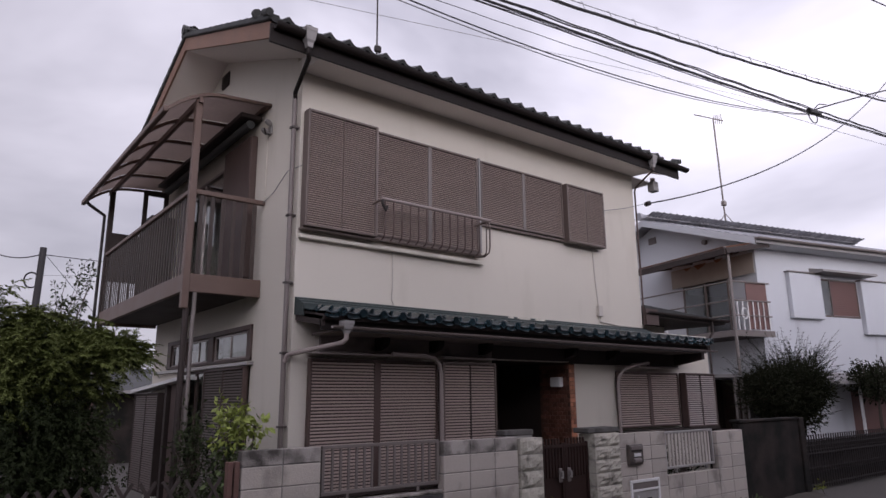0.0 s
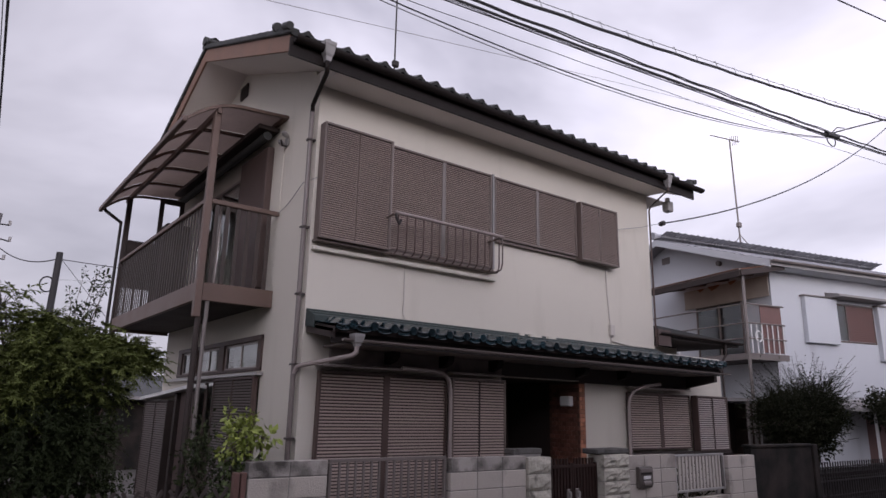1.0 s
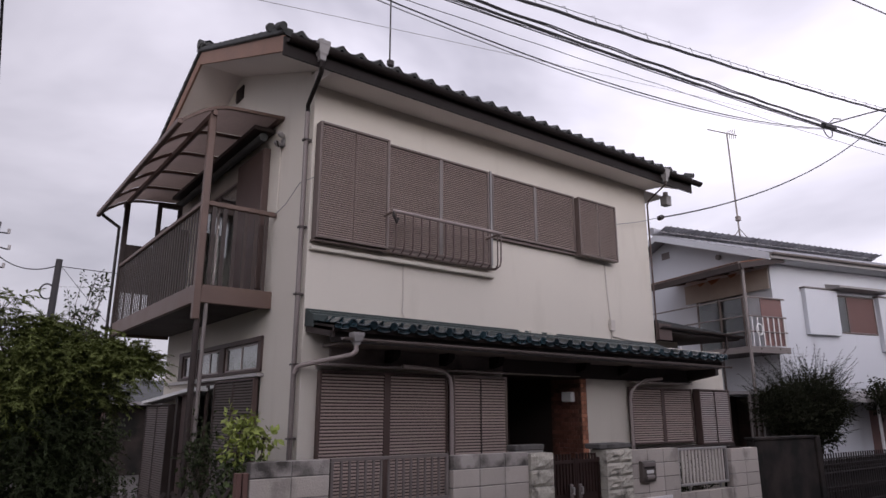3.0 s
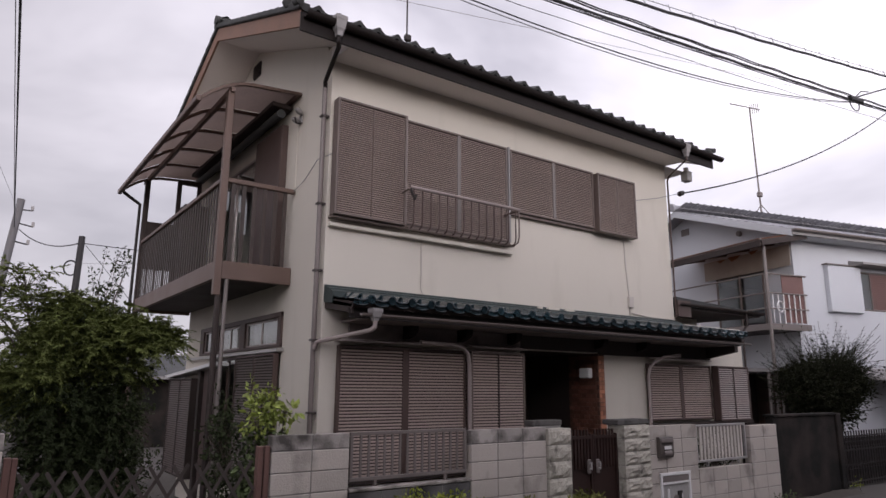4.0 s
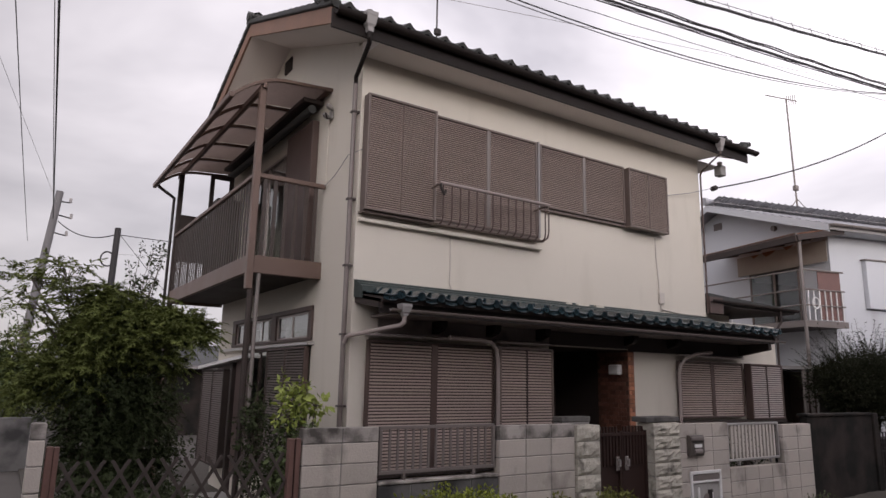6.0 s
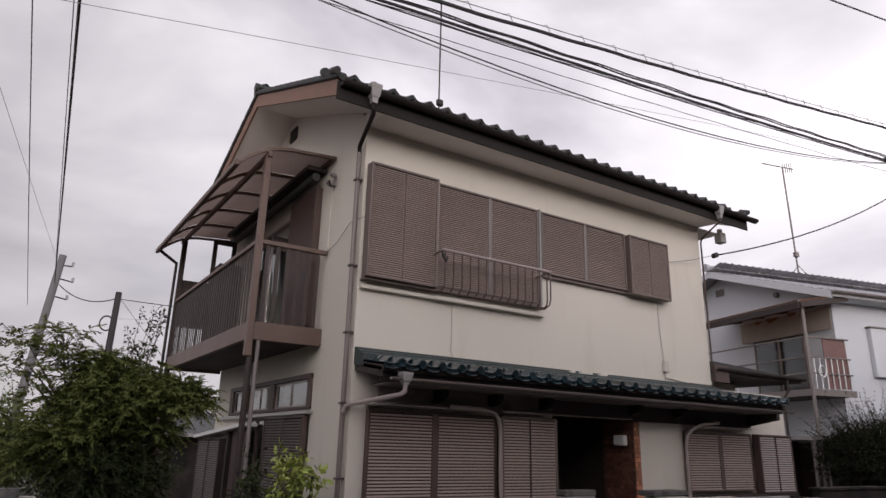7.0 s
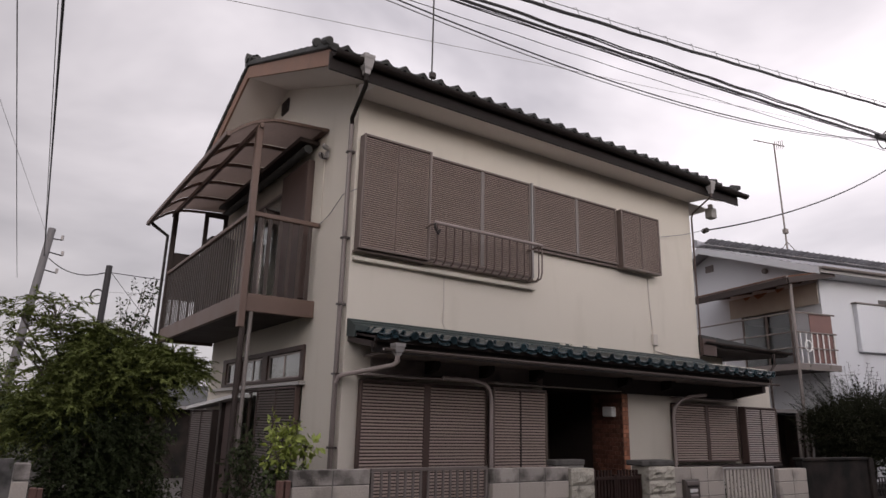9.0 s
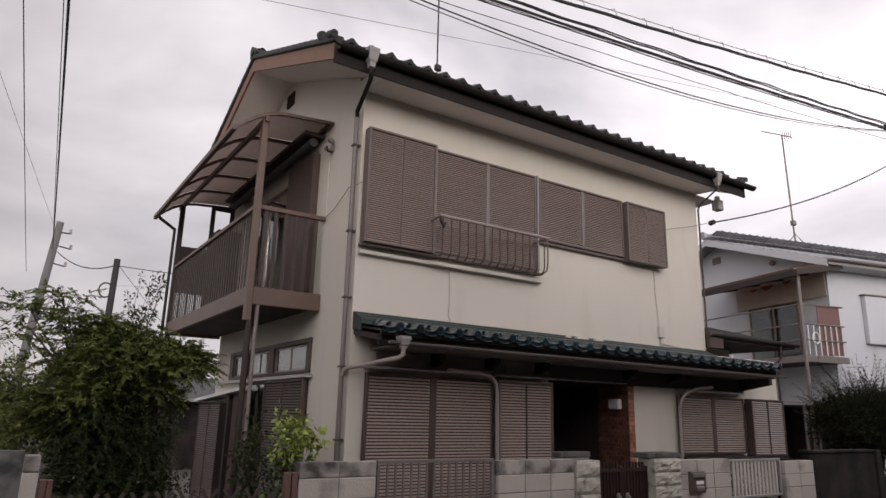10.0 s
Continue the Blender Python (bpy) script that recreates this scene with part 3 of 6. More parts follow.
part("flashing", boxes((1.035, -0.08, 3.84, 2.80, -0.005, 3.895)), M_BROWN, house)
# lower shutters
louvre(house, "shutter", 0.19, 2.0, 0.88, 2.36, -0.02, "brown louvred storm shutters of the front room, closed", panels=2, depth=0.07, mid=0.09, pitch=0.036, frame_mat=M_DBROWN)
louvre(house, "shutter_box", 2.04, 2.96, 0.88, 2.36, -0.04, "brown louvred shutter box", panels=2, depth=0.12, pitch=0.036, mid=0.022, mid_mat=M_DARK)
louvre(house, "shutter", 5.72, 7.42, 1.40, 2.30, -0.02, "brown louvred storm shutters, closed", panels=2, depth=0.07, mid=0.09, pitch=0.036, frame_mat=M_DBROWN)
louvre(house, "shutter_box", 7.52, 8.50, 1.36, 2.30, -0.04, "pale brown louvred shutter box", panels=2, depth=0.13, pitch=0.036, mid=0.03, mid_mat=M_DARK, frame_mat=M_DBROWN, slat_mat=M_PIPE)
for x0, x1, z in ((0.15, 1.75, 2.40), (2.02, 2.94, 2.40), (5.75, 7.3, 2.36)):
    part("window_hood", prism(bmesh.new(), ((0.0, z + 0.05), (-0.20, z + 0.015), (-0.20, z), (0.0, z + 0.02)), 0, x0, x1), M_PIPE, house, "thin taupe window hood")
part("window_sill", boxes((0.15, -0.1, 0.83, 2.98, 0.0, 0.875)), M_DARK, house)
part("window_sill", boxes((5.68, -0.18, 1.31, 8.52, -0.002, 1.355)), M_DARK, house)

# small balcony grille under the upper window
grille = part("window_grille", tubes(0.016, [(0.95, -0.03, 4.27), (0.95, -0.36, 4.29), (2.70, -0.36, 4.29), (2.70, -0.03, 4.27)], [(0.97, -0.08, 3.83), (0.97, -0.28, 3.80), (2.68, -0.28, 3.80), (2.68, -0.08, 3.83)]), M_BROWN, house, "bowed brown iron window guard", smooth=True)
for k in range(14):
    x = 0.99 + k * 0.128
    part("guard_bar", tubes(0.010, [(x, -0.36, 4.28), (x, -0.36, 3.90), (x, -0.35, 3.84), (x, -0.32, 3.81), (x, -0.28, 3.80)], n=6), M_DBROWN, grille, smooth=True)
part("top_rail", tubes(0.024, [(0.93, -0.36, 4.30), (2.73, -0.36, 4.30)], n=8), M_PIPE, grille, "pale brown tubular top rail", smooth=True)
part("guard_hook", tubes(0.012, [(2.70, -0.36, 4.29), (2.71, -0.37, 4.20), (2.715, -0.36, 3.92), (2.71, -0.34, 3.84), (2.68, -0.28, 3.80)], n=6), M_BROWN, grille)
part("guard_hook", tubes(0.018, [(0.95, -0.36, 4.29), (0.93, -0.40, 4.22), (0.97, -0.41, 4.14), (1.01, -0.38, 4.2)], n=6), M_IRON, grille)

# cables and conduits on the stucco
part("cable_conduit", tubes(0.009, [(1.34, -0.008, 3.73), (1.345, -0.008, 3.3), (1.335, -0.008, 3.12), (1.37, -0.01, 3.06)], n=6), M_CREAM, house, "thin cream cable clipped to the stucco", smooth=True)
part("cable_conduit", tubes(0.011, [(5.35, -0.008, 4.28), (5.36, -0.01, 3.9), (5.42, -0.01, 3.3), (5.42, -0.01, 3.05)], [(5.42, -0.01, 3.1), (5.9, -0.01, 3.06), (6.58, -0.01, 3.06)], n=6), M_CREAM, house, "cream cable conduit on the stucco", smooth=True)
part("junction_box", boxes((5.37, -0.055, 3.18, 5.48, -0.002, 3.36)), M_CREAM, house, bevel=0.008)
part("cable", tubes(0.005, [(0.02, -0.05, 4.62), (-0.05, 0.2, 4.60), (-0.04, 0.6, 4.44), (-0.03, 0.95, 4.38)], n=5), M_THIN, house)
wall_bracket = part("wall_bracket", boxes((-0.03, 0.82, 5.30, -0.002, 0.92, 5.42)), M_HOPPER, house, "pale twin cable bracket", bevel=0.008)
for y, z in ((0.80, 5.42), (0.90, 5.33)):
    part("spool", tubes([0.02, 0.036, 0.036, 0.022], [(-0.03, y, z), (-0.06, y, z), (-0.10, y - 0.02, z + 0.01), (-0.13, y - 0.03, z + 0.02)], n=10), M_HOPPER, wall_bracket, smooth=True)
part("bracket_arm", tubes(0.012, [(-0.02, 0.87, 5.30), (-0.09, 0.84, 5.28), (-0.13, 0.80, 5.34)], n=6), M_IRON, wall_bracket, smooth=True)
part("cable_conduit", tubes(0.008, [(-0.012, 0.95, 5.3), (-0.012, 0.95, 4.45)], n=5), M_STUCCO, house)
part("gable_vent", boxes((-0.03, 2.58, 6.70, 0.0, 2.86, 6.93)), M_DARK, house, "small dark gable vent", bevel=0.008)
for k in range(5):
    part("vent_slat", boxes((-0.045, 2.60, 6.72 + 0.04 * k, -0.03, 2.84, 6.735 + 0.04 * k)), M_DARK, house)

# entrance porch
# porch sides and ceiling are near-black: the recess's shade put into their colour
part("porch_wall", boxes((2.88, T, 0.3, 3.02, 1.75, 2.42)), M_DARK, house, "porch side, coloured near-black as the shade of the recess")
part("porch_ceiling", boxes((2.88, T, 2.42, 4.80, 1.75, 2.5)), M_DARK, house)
part("porch_step", boxes((3.02, -0.2, 0.0, 4.62, 1.6, 0.3)), M_CONC, house, "concrete porch step", bevel=0.01)
entry = part("entrance_door", boxes((3.02, 1.60, 0.3, 4.62, 1.66, 2.42)), M_IRON, house, "dark brown sliding entrance door")
for x in (3.02, 3.78, 4.54):
    part("door_stile", boxes((x, 1.57, 0.3, x + 0.08, 1.595, 2.42)), M_DARK, entry)
for k in range(7):
    part("door_lattice_bar", boxes((3.14 + 0.09 * k, 1.58, 0.5, 3.155 + 0.09 * k, 1.595, 2.3)), M_DARK, entry)
brick_core = part("brick_pier", boxes((4.60, -0.012, 0.3, 4.618, 0.60, 2.42), (4.62, T + 0.002, 0.3, 4.76, 0.60, 2.42), (4.62, -0.012, 0.3, 4.735, -0.002, 2.42)), M_GROUT, house, "glazed orange-brown brick tiles lining the porch")
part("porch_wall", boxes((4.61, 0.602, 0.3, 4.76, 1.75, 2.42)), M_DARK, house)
part("porch_lamp", boxes((4.48, 0.08, 2.05, 4.58, 0.28, 2.20)), M_WHITE, house, "white box porch lamp", bevel=0.015)

# side windows, ground floor
def window_unit(parent, x, y0, y1, z0, z1, panes, glass, name="window", label="", frame_mat=None):
    fm = frame_mat or M_BROWN
    fr = part(name, boxes((x, y0, z0, x + 0.07, y0 + 0.04, z1), (x, y1 - 0.04, z0, x + 0.07, y1, z1), (x, y0 + 0.04, z1 - 0.04, x + 0.07, y1 - 0.04, z1), (x, y0 + 0.04, z0, x + 0.07, y1 - 0.04, z0 + 0.04)), fm, parent, label, bevel=0.004)
    step = (y1 - y0 - 0.08) / panes
    for k in range(panes):
        a = y0 + 0.04 + k * step
        if k:
            part("mullion", boxes((x + 0.01, a - 0.025, z0 + 0.04, x + 0.06, a + 0.025, z1 - 0.04)), fm, fr, bevel=0.003)
        p = part("pane", boxes((x + 0.03, a + (0.027 if k else 0.002), z0 + 0.042, x + 0.036, a + step - 0.03, z1 - 0.042)), glass, fr)
        p.visible_shadow = False
    return fr

transom = part("window", boxes((-0.03, 1.12, 2.39, 0.06, 1.24, 2.83), (-0.03, 2.46, 2.39, 0.06, 2.66, 2.83), (-0.03, 3.64, 2.39, 0.06, 3.92, 2.83), (-0.03, 4.44, 2.39, 0.06, 4.62, 2.83),
                               (-0.034, 1.12, 2.77, 0.056, 4.62, 2.834), (-0.034, 1.12, 2.386, 0.056, 4.62, 2.425)), M_DBROWN, house, "brown framed transom lights over the garden window", bevel=0.004)
for y0, y1, m in ((1.24, 2.46, 1.86), (2.66, 3.64, 3.14), (3.92, 4.44, 0)):
    sash = part("sash", boxes((0.0, y0, 2.43, 0.03, y0 + 0.03, 2.765), (0.0, y1 - 0.03, 2.43, 0.03, y1, 2.765), (0.002, y0, 2.74, 0.028, y1, 2.766), (0.002, y0, 2.426, 0.028, y1, 2.45)), M_PIPE, transom, "thin grey aluminium sash")
    if m:
        part("sash_bar", boxes((0.001, m - 0.012, 2.45, 0.029, m + 0.012, 2.74)), M_PIPE, sash)
    p = part("pane", boxes((0.012, y0 + 0.03, 2.45, 0.017, y1 - 0.03, 2.74)), M_GLASS, sash)
    p.visible_shadow = False
# pale boards added behind the panes to imitate the sky reflected in them
part("blind", boxes((0.12, 1.26, 2.40, 0.13, 2.44, 2.80)), M_CONC, house, "added pale board behind the transom, standing in for reflected sky")
part("blind", boxes((0.12, 2.9, 2.40, 0.13, 3.6, 2.80)), M_CONC, house, "added pale board behind the transom, standing in for reflected sky")
part("window_sill", boxes((-0.09, 1.05, 2.325, -0.002, 5.3, 2.365)), M_ALU, house, "pale drip rail")
window_unit(house, 0.0, 2.35, 4.1, 0.55, 2.32, 2, M_GLASS, "window", "dark garden window", M_DBROWN)
louvre(house, "shutter", 1.15, 2.60, 0.55, 2.31, -0.02, "brown louvred storm shutter on the garden side", panels=2, face=0, depth=0.07, frame_mat=M_DBROWN, slat_mat=M_SHADELOUV)
sb = louvre(house, "shutter_box", 4.35, 5.75, 0.45, 2.02, -0.06, "brown louvred shutter box on the garden side", panels=2, face=0, depth=0.14, frame_mat=M_DARK, slat_mat=M_SHADELOUV)
part("shutter_cap", bar(bmesh.new(), (-0.14, 3.1, 2.215), (-0.14, 5.8, 2.05), 0.26, 0.05), M_WHITE, house, "pale metal cap over the shutter box")
part("post", boxes((-0.18, 3.95, 0.0, -0.08, 4.05, 2.13)), M_DARK, house)
part("garden_panel", boxes((-0.13, 3.22, 0.45, -0.075, 3.90, 2.15)), M_DBROWN, house, "plain brown board beside the shutter box", bevel=0.006)
# balcony door
window_unit(house, 0.0, 2.3, 4.5, 3.5, 5.3, 2, M_GLASS, "window", "aluminium balcony window", M_PIPE)
part("shutter_box", boxes((-0.10, 1.3, 3.45, 0.0, 2.28, 5.42)), M_DBROWN, house, "plain brown shutter box on the balcony", bevel=0.01)
part("curtain", boxes((0.20, 2.55, 3.5, 0.22, 2.95, 5.25)), M_CURTAIN, house, "drawn pale curtain behind the balcony window")

# low wing roof
part("wing_roof", prism(bmesh.new(), ((6.62, 3.30), (6.62, 3.46), (9.3, 3.36), (9.3, 3.30)), 1, -0.06, 4.5), M_TILE, house, "dark flat roof of the low wing")
part("fascia", boxes((6.61, -0.085, 3.12, 6.98, -0.062, 3.40)), M_DBROWN, house, "red-brown fascia of the low wing")
gutter(house, 6.62, 9.32, -0.10, 3.35, 0.045, M_DARK, "dark gutter of the low wing")
part("soffit", boxes((6.62, -0.05, 3.27, 9.28, 4.4, 3.30)), M_DARK, house)
part("wall", boxes((6.64, 0.90, 2.992, 8.62, 1.04, 3.27)), M_STUCCO, house)
part("ledge", boxes((6.64, T + 0.002, 2.95, 8.478, 0.898, 2.99)), M_STUCCO, house)
part("downpipe", tubes(0.022, [(8.75, -0.08, 3.3), (8.75, -0.08, 3.1), (8.66, -0.03, 2.95), (8.66, -0.03, 0.2)]), M_DARK, house, smooth=True)

# ---------- balcony ----------
BX, BY0, BY1 = -0.92, 0.98, 5.58
balcony = thing("balcony", (BX, BY0, 0), "brown metal balcony with slatted rail and arched canopy, on posts", "balcony")
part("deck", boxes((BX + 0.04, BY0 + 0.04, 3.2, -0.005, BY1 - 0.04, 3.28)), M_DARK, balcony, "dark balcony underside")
part("fascia", boxes((BX - 0.03, BY0 - 0.03, 3.15, BX + 0.03, BY1, 3.37)), M_BALC, balcony, bevel=0.006)
part("fascia", boxes((BX + 0.032, BY0 - 0.03, 3.15, -0.005, BY0 + 0.03, 3.37)), M_BALC, balcony, bevel=0.006)
part("fascia", boxes((BX + 0.032, BY1 - 0.06, 3.15, -0.005, BY1, 3.37)), M_BALC, balcony, bevel=0.006)
part("handrail", boxes((BX - 0.035, BY0 - 0.035, 4.35, BX + 0.035, BY1, 4.41)), M_BALC, balcony, bevel=0.008)
part("handrail", boxes((BX + 0.037, BY0 - 0.035, 4.35, -0.005, BY0 + 0.035, 4.41)), M_BALC, balcony, bevel=0.008)
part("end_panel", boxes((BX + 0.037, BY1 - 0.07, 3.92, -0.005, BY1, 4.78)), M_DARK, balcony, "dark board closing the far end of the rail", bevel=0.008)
bal_mesh = finish("baluster", boxes((-0.006, -0.019, 3.372, 0.006, 0.019, 4.348)), M_BALU)
bal_mesh_f = finish("baluster", boxes((-0.024, -0.011, 3.372, 0.024, 0.011, 4.348)), M_BALU)
bal_mesh_s = finish("baluster", boxes((-0.014, -0.011, 3.372, 0.014, 0.011, 3.918)), M_BALU)
y = BY0 + 0.12
while y < BY1 - 0.08:
    piece("baluster", bal_mesh, balcony, Matrix.Translation((BX, y, 0)))
    y += 0.118
x = BX + 0.12
while x < -0.03:
    piece("baluster", bal_mesh_f, balcony, Matrix.Translation((x, BY0, 0)))
    piece("baluster", bal_mesh_s, balcony, Matrix.Translation((x, BY1 - 0.03, 0)))
    x += 0.135
# the rear post is coloured near-black, the front one balcony brown
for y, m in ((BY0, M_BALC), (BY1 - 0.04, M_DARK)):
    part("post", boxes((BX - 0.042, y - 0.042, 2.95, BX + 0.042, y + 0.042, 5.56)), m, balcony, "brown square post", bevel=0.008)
part("downpipe", tubes(0.036, [(BX + 0.03, BY0, 2.96), (BX + 0.03, BY0, 0.0)]), M_DARK, balcony, "brown steel support pipe", smooth=True)
part("downpipe", tubes(0.024, [(BX + 0.12, BY0, 3.15), (BX + 0.12, BY0, 2.95), (BX + 0.11, BY0 - 0.02, 2.86), (BX + 0.11, BY0 - 0.02, 0.0)]), M_BARS, balcony, "dull brown drain pipe", smooth=True)
part("downpipe", tubes(0.034, [(BX, BY1 - 0.04, 2.96), (BX, BY1 - 0.04, 0.0)]), M_BALC, balcony, smooth=True)
# canopy
CX = -1.31
def arch(t):
    """Section of the canopy from the wall (0) to its outer edge (1)."""
    x = CX * t
    return x, 5.75 - 0.10 * t - 0.30 * max(0.0, (t - 0.5) / 0.5) ** 2
canopy = part("canopy", boxes((-0.05, 0.92, 5.70, -0.005, 5.8, 5.76)), M_BALC, balcony, "arched canopy with brown translucent sheets")
for k in range(6):
    y = 0.92 + k * (4.83 / 5)
    bm = bmesh.new()
    for j in range(10):
        a, b = arch(j / 10), arch((j + 1) / 10)
        bar(bm, (a[0], y, a[1] - 0.02), (b[0], y, b[1] - 0.02), 0.04, 0.045, up=(0, 1, 0))
    part("rafter", bm, M_BALC, canopy)
for k in range(5):
    y0, y1 = 0.95 + k * (4.83 / 5), 0.90 + (k + 1) * (4.83 / 5)
    bm = bmesh.new()
    lo = []
    for j in range(11):
        x, z = arch(j / 10)
        lo.append([bm.verts.new((x, yy, z + 0.008)) for yy in (y0, y1)])
    for a, b in zip(lo, lo[1:]):
        bm.faces.new((a[0], a[1], b[1], b[0]))
    part("sheet", bm, M_PANEL, canopy, "brown translucent canopy sheet", smooth=True)
for t, h in ((0.70, 0.07),):
    x, z = arch(t)
    part("purlin", boxes((x - 0.025, 0.9, z - 0.045 - h, x + 0.025, 5.8, z - 0.045)), M_BALC, canopy)
x, z = arch(1.0)
part("canopy_gutter", boxes((x - 0.05, 0.88, z - 0.07, x + 0.015, 5.84, z + 0.01)), M_BALC, canopy, bevel=0.01)
part("canopy_pipe", tubes(0.03, [(CX, 5.72, 5.35), (CX + 0.05, 5.7, 5.28), (BX - 0.08, 5.65, 5.1), (BX - 0.08, 5.65, 0.0)], n=6), M_IRON, canopy)
part("awning_roll", tubes(0.06, [(-0.16, 1.2, 5.52), (-0.16, 5.0, 5.52)], n=12), M_AWN, balcony, "rolled dark teal awning", smooth=True)
part("awning_box", boxes((-0.30, 1.18, 5.60, -0.005, 5.05, 5.66)), M_DARK, balcony, bevel=0.006)
part("drying_frame", boxes((-0.62, 4.6, 3.28, -0.55, 4.64, 5.38), (-0.55, 4.6, 5.30, -0.29, 4.64, 5.38), (-0.29, 4.6, 3.28, -0.22, 4.64, 5.38)), M_DARK, balcony, "dark metal drying frame")
part("air_conditioner", boxes((-0.46, 4.7, 3.28, -0.05, 5.25, 5.0)), M_DARK, balcony, "dark covered unit on the balcony", bevel=0.02)

# ---------- roof aerial ----------
aerial = thing("roof_aerial", (2.45, 2.2, 7.19), "tall thin television aerial mast on the roof", "aerial")
part("mast", tubes(0.016, [(2.45, 2.2, 7.15), (2.44, 2.2, 11.2)], n=6), M_IRON, aerial)
part("clamp", boxes((2.40, 2.16, 7.92, 2.53, 2.24, 8.05)), M_IRON, aerial, bevel=0.02)
part("boom", tubes(0.012, [(1.9, 2.0, 11.1), (3.0, 2.4, 11.1)], n=6), M_IRON, aerial)
for k in range(7):
    part("element", tubes(0.005, [(1.95 + 0.17 * k + 0.1, 2.02 + 0.06 * k - 0.3, 11.12), (1.95 + 0.17 * k - 0.1, 2.02 + 0.06 * k + 0.3, 11.12)], n=5), M_ALU, aerial)

# ---------- street wall ----------
FY = -0.72


def block_wall(name, x0, x1, top, label, bw=0.4, bh=0.2, cap=0.0, y0=FY, y1=FY + 0.12, material=None, stack=True):
    """A wall of concrete blocks with recessed joints; pieces are made in the last lines of the file."""
    w = thing(name, ((x0 + x1) / 2, y0, 0), label, "wall", "street wall sections")
    part("mortar_core", boxes((x0 + 0.006, y0 + 0.008, 0, x1 - 0.006, y1 - 0.008, top - 0.008)), M_MORTAR, w)
    WALLS.append((w, x0, x1, top, bw, bh, cap, y0, y1, material or M_BLOCK))
    return w


WALLS = []
block_wall("block_wall", -0.79, 0.03, 1.44, "grey concrete block wall, blackened along its top", bw=0.41, cap=0.15)
block_wall("low_block_wall", 0.036, 1.584, 0.86, "dark blotched low block wall under a steel fence", bw=0.387, material=M_LOWBLK)
block_wall("block_wall", 1.59, 2.78, 1.42, "pale concrete block wall with aligned joints", bw=0.3967, cap=0.16)
block_wall("stone_gate_pier", 2.786, 3.19, 1.40, "gate pier of rough split-face stone courses", bw=0.404, bh=0.2, y0=FY - 0.03, y1=FY + 0.25, material=M_STONE)
block_wall("stone_gate_pier", 4.22, 4.78, 1.40, "gate pier of rough split-face stone courses", bw=0.56, bh=0.175, y0=FY - 0.03, y1=FY + 0.25, material=M_STONE)
meter_wall = block_wall("block_wall", 4.786, 5.94, 1.38, "concrete block wall with a letterbox and a meter hatch", bw=0.3847)
block_wall("low_block_wall", 5.946, 7.40, 0.72, "low concrete block wall under a pale fence", bw=0.3635)
block_wall("block_wall", 7.406, 8.26, 1.32, "concrete block wall ending at the neighbour's plot", bw=0.427)
for x0, x1, z in ((2.68, 3.20, 1.424), (4.16, 4.86, 1.404)):
    cs = thing("coping_stone", ((x0 + x1) / 2, FY, z), "dark weathered coping stone on the gate pier", "stone")
    part("stone", boxes((x0, FY + (0.02 if x0 > 3 else 0.13), z, x1, FY + 0.3, z + 0.07)), M_COPE, cs, bevel=0.012)
    if x0 < 3:
        part("stone_bed", boxes((x0 + 0.02, FY + 0.14, 0, x1 - 0.02, FY + 0.28, z)), M_MORTAR, cs)


ledge = thing("concrete_ledge", (0.8, FY, 0.86), "pale cement ledge capping the low wall under the fence", "ledge")
part("ledge_slab", boxes((0.04, FY - 0.012, 0.862, 1.58, FY + 0.13, 0.893)), M_CAP, ledge, bevel=0.006)


def fence(name, x0, x1, z0, z1, n, w, material, label, feet, slat=None):
    ob = thing(name, ((x0 + x1) / 2, FY + 0.06, z0 - 0.06), label, "fence")
    y = FY + 0.06
    part("rail", boxes((x0, y - 0.018, z1 - 0.035, x1, y + 0.018, z1)), material, ob, bevel=0.004)
    part("rail", boxes((x0, y - 0.018, z0, x1, y + 0.018, z0 + 0.035)), material, ob, bevel=0.004)
    for x in (x0, x1 - 0.035):
        part("post", boxes((x, y - 0.02, z0 + 0.036, x + 0.035, y + 0.02, z1 - 0.036)), material, ob, bevel=0.004)
    me = finish("bar", boxes((-w / 2, y - 0.011, z0 + 0.036, w / 2, y + 0.011, z1 - 0.036)), slat or material)
    for k in range(n):
        piece("bar", me, ob, Matrix.Translation((x0 + 0.035 + (x1 - x0 - 0.07) * (k + 1) / (n + 1), 0, 0)))
    for x in feet:
        part("foot", boxes((x, y - 0.015, z0 - 0.062, x + 0.03, y + 0.015, z0 - 0.001)), material, ob)
    return ob


fence("steel_fence", 0.06, 1.56, 0.955, 1.44, 14, 0.022, M_BARS, "brown-grey steel bar fence on the low wall", (0.35, 1.25))
fence("pale_fence", 5.98, 7.36, 0.80, 1.36, 13, 0.048, M_ALU, "pale aluminium slat fence on the low wall", (6.25, 7.1), M_CREAM)

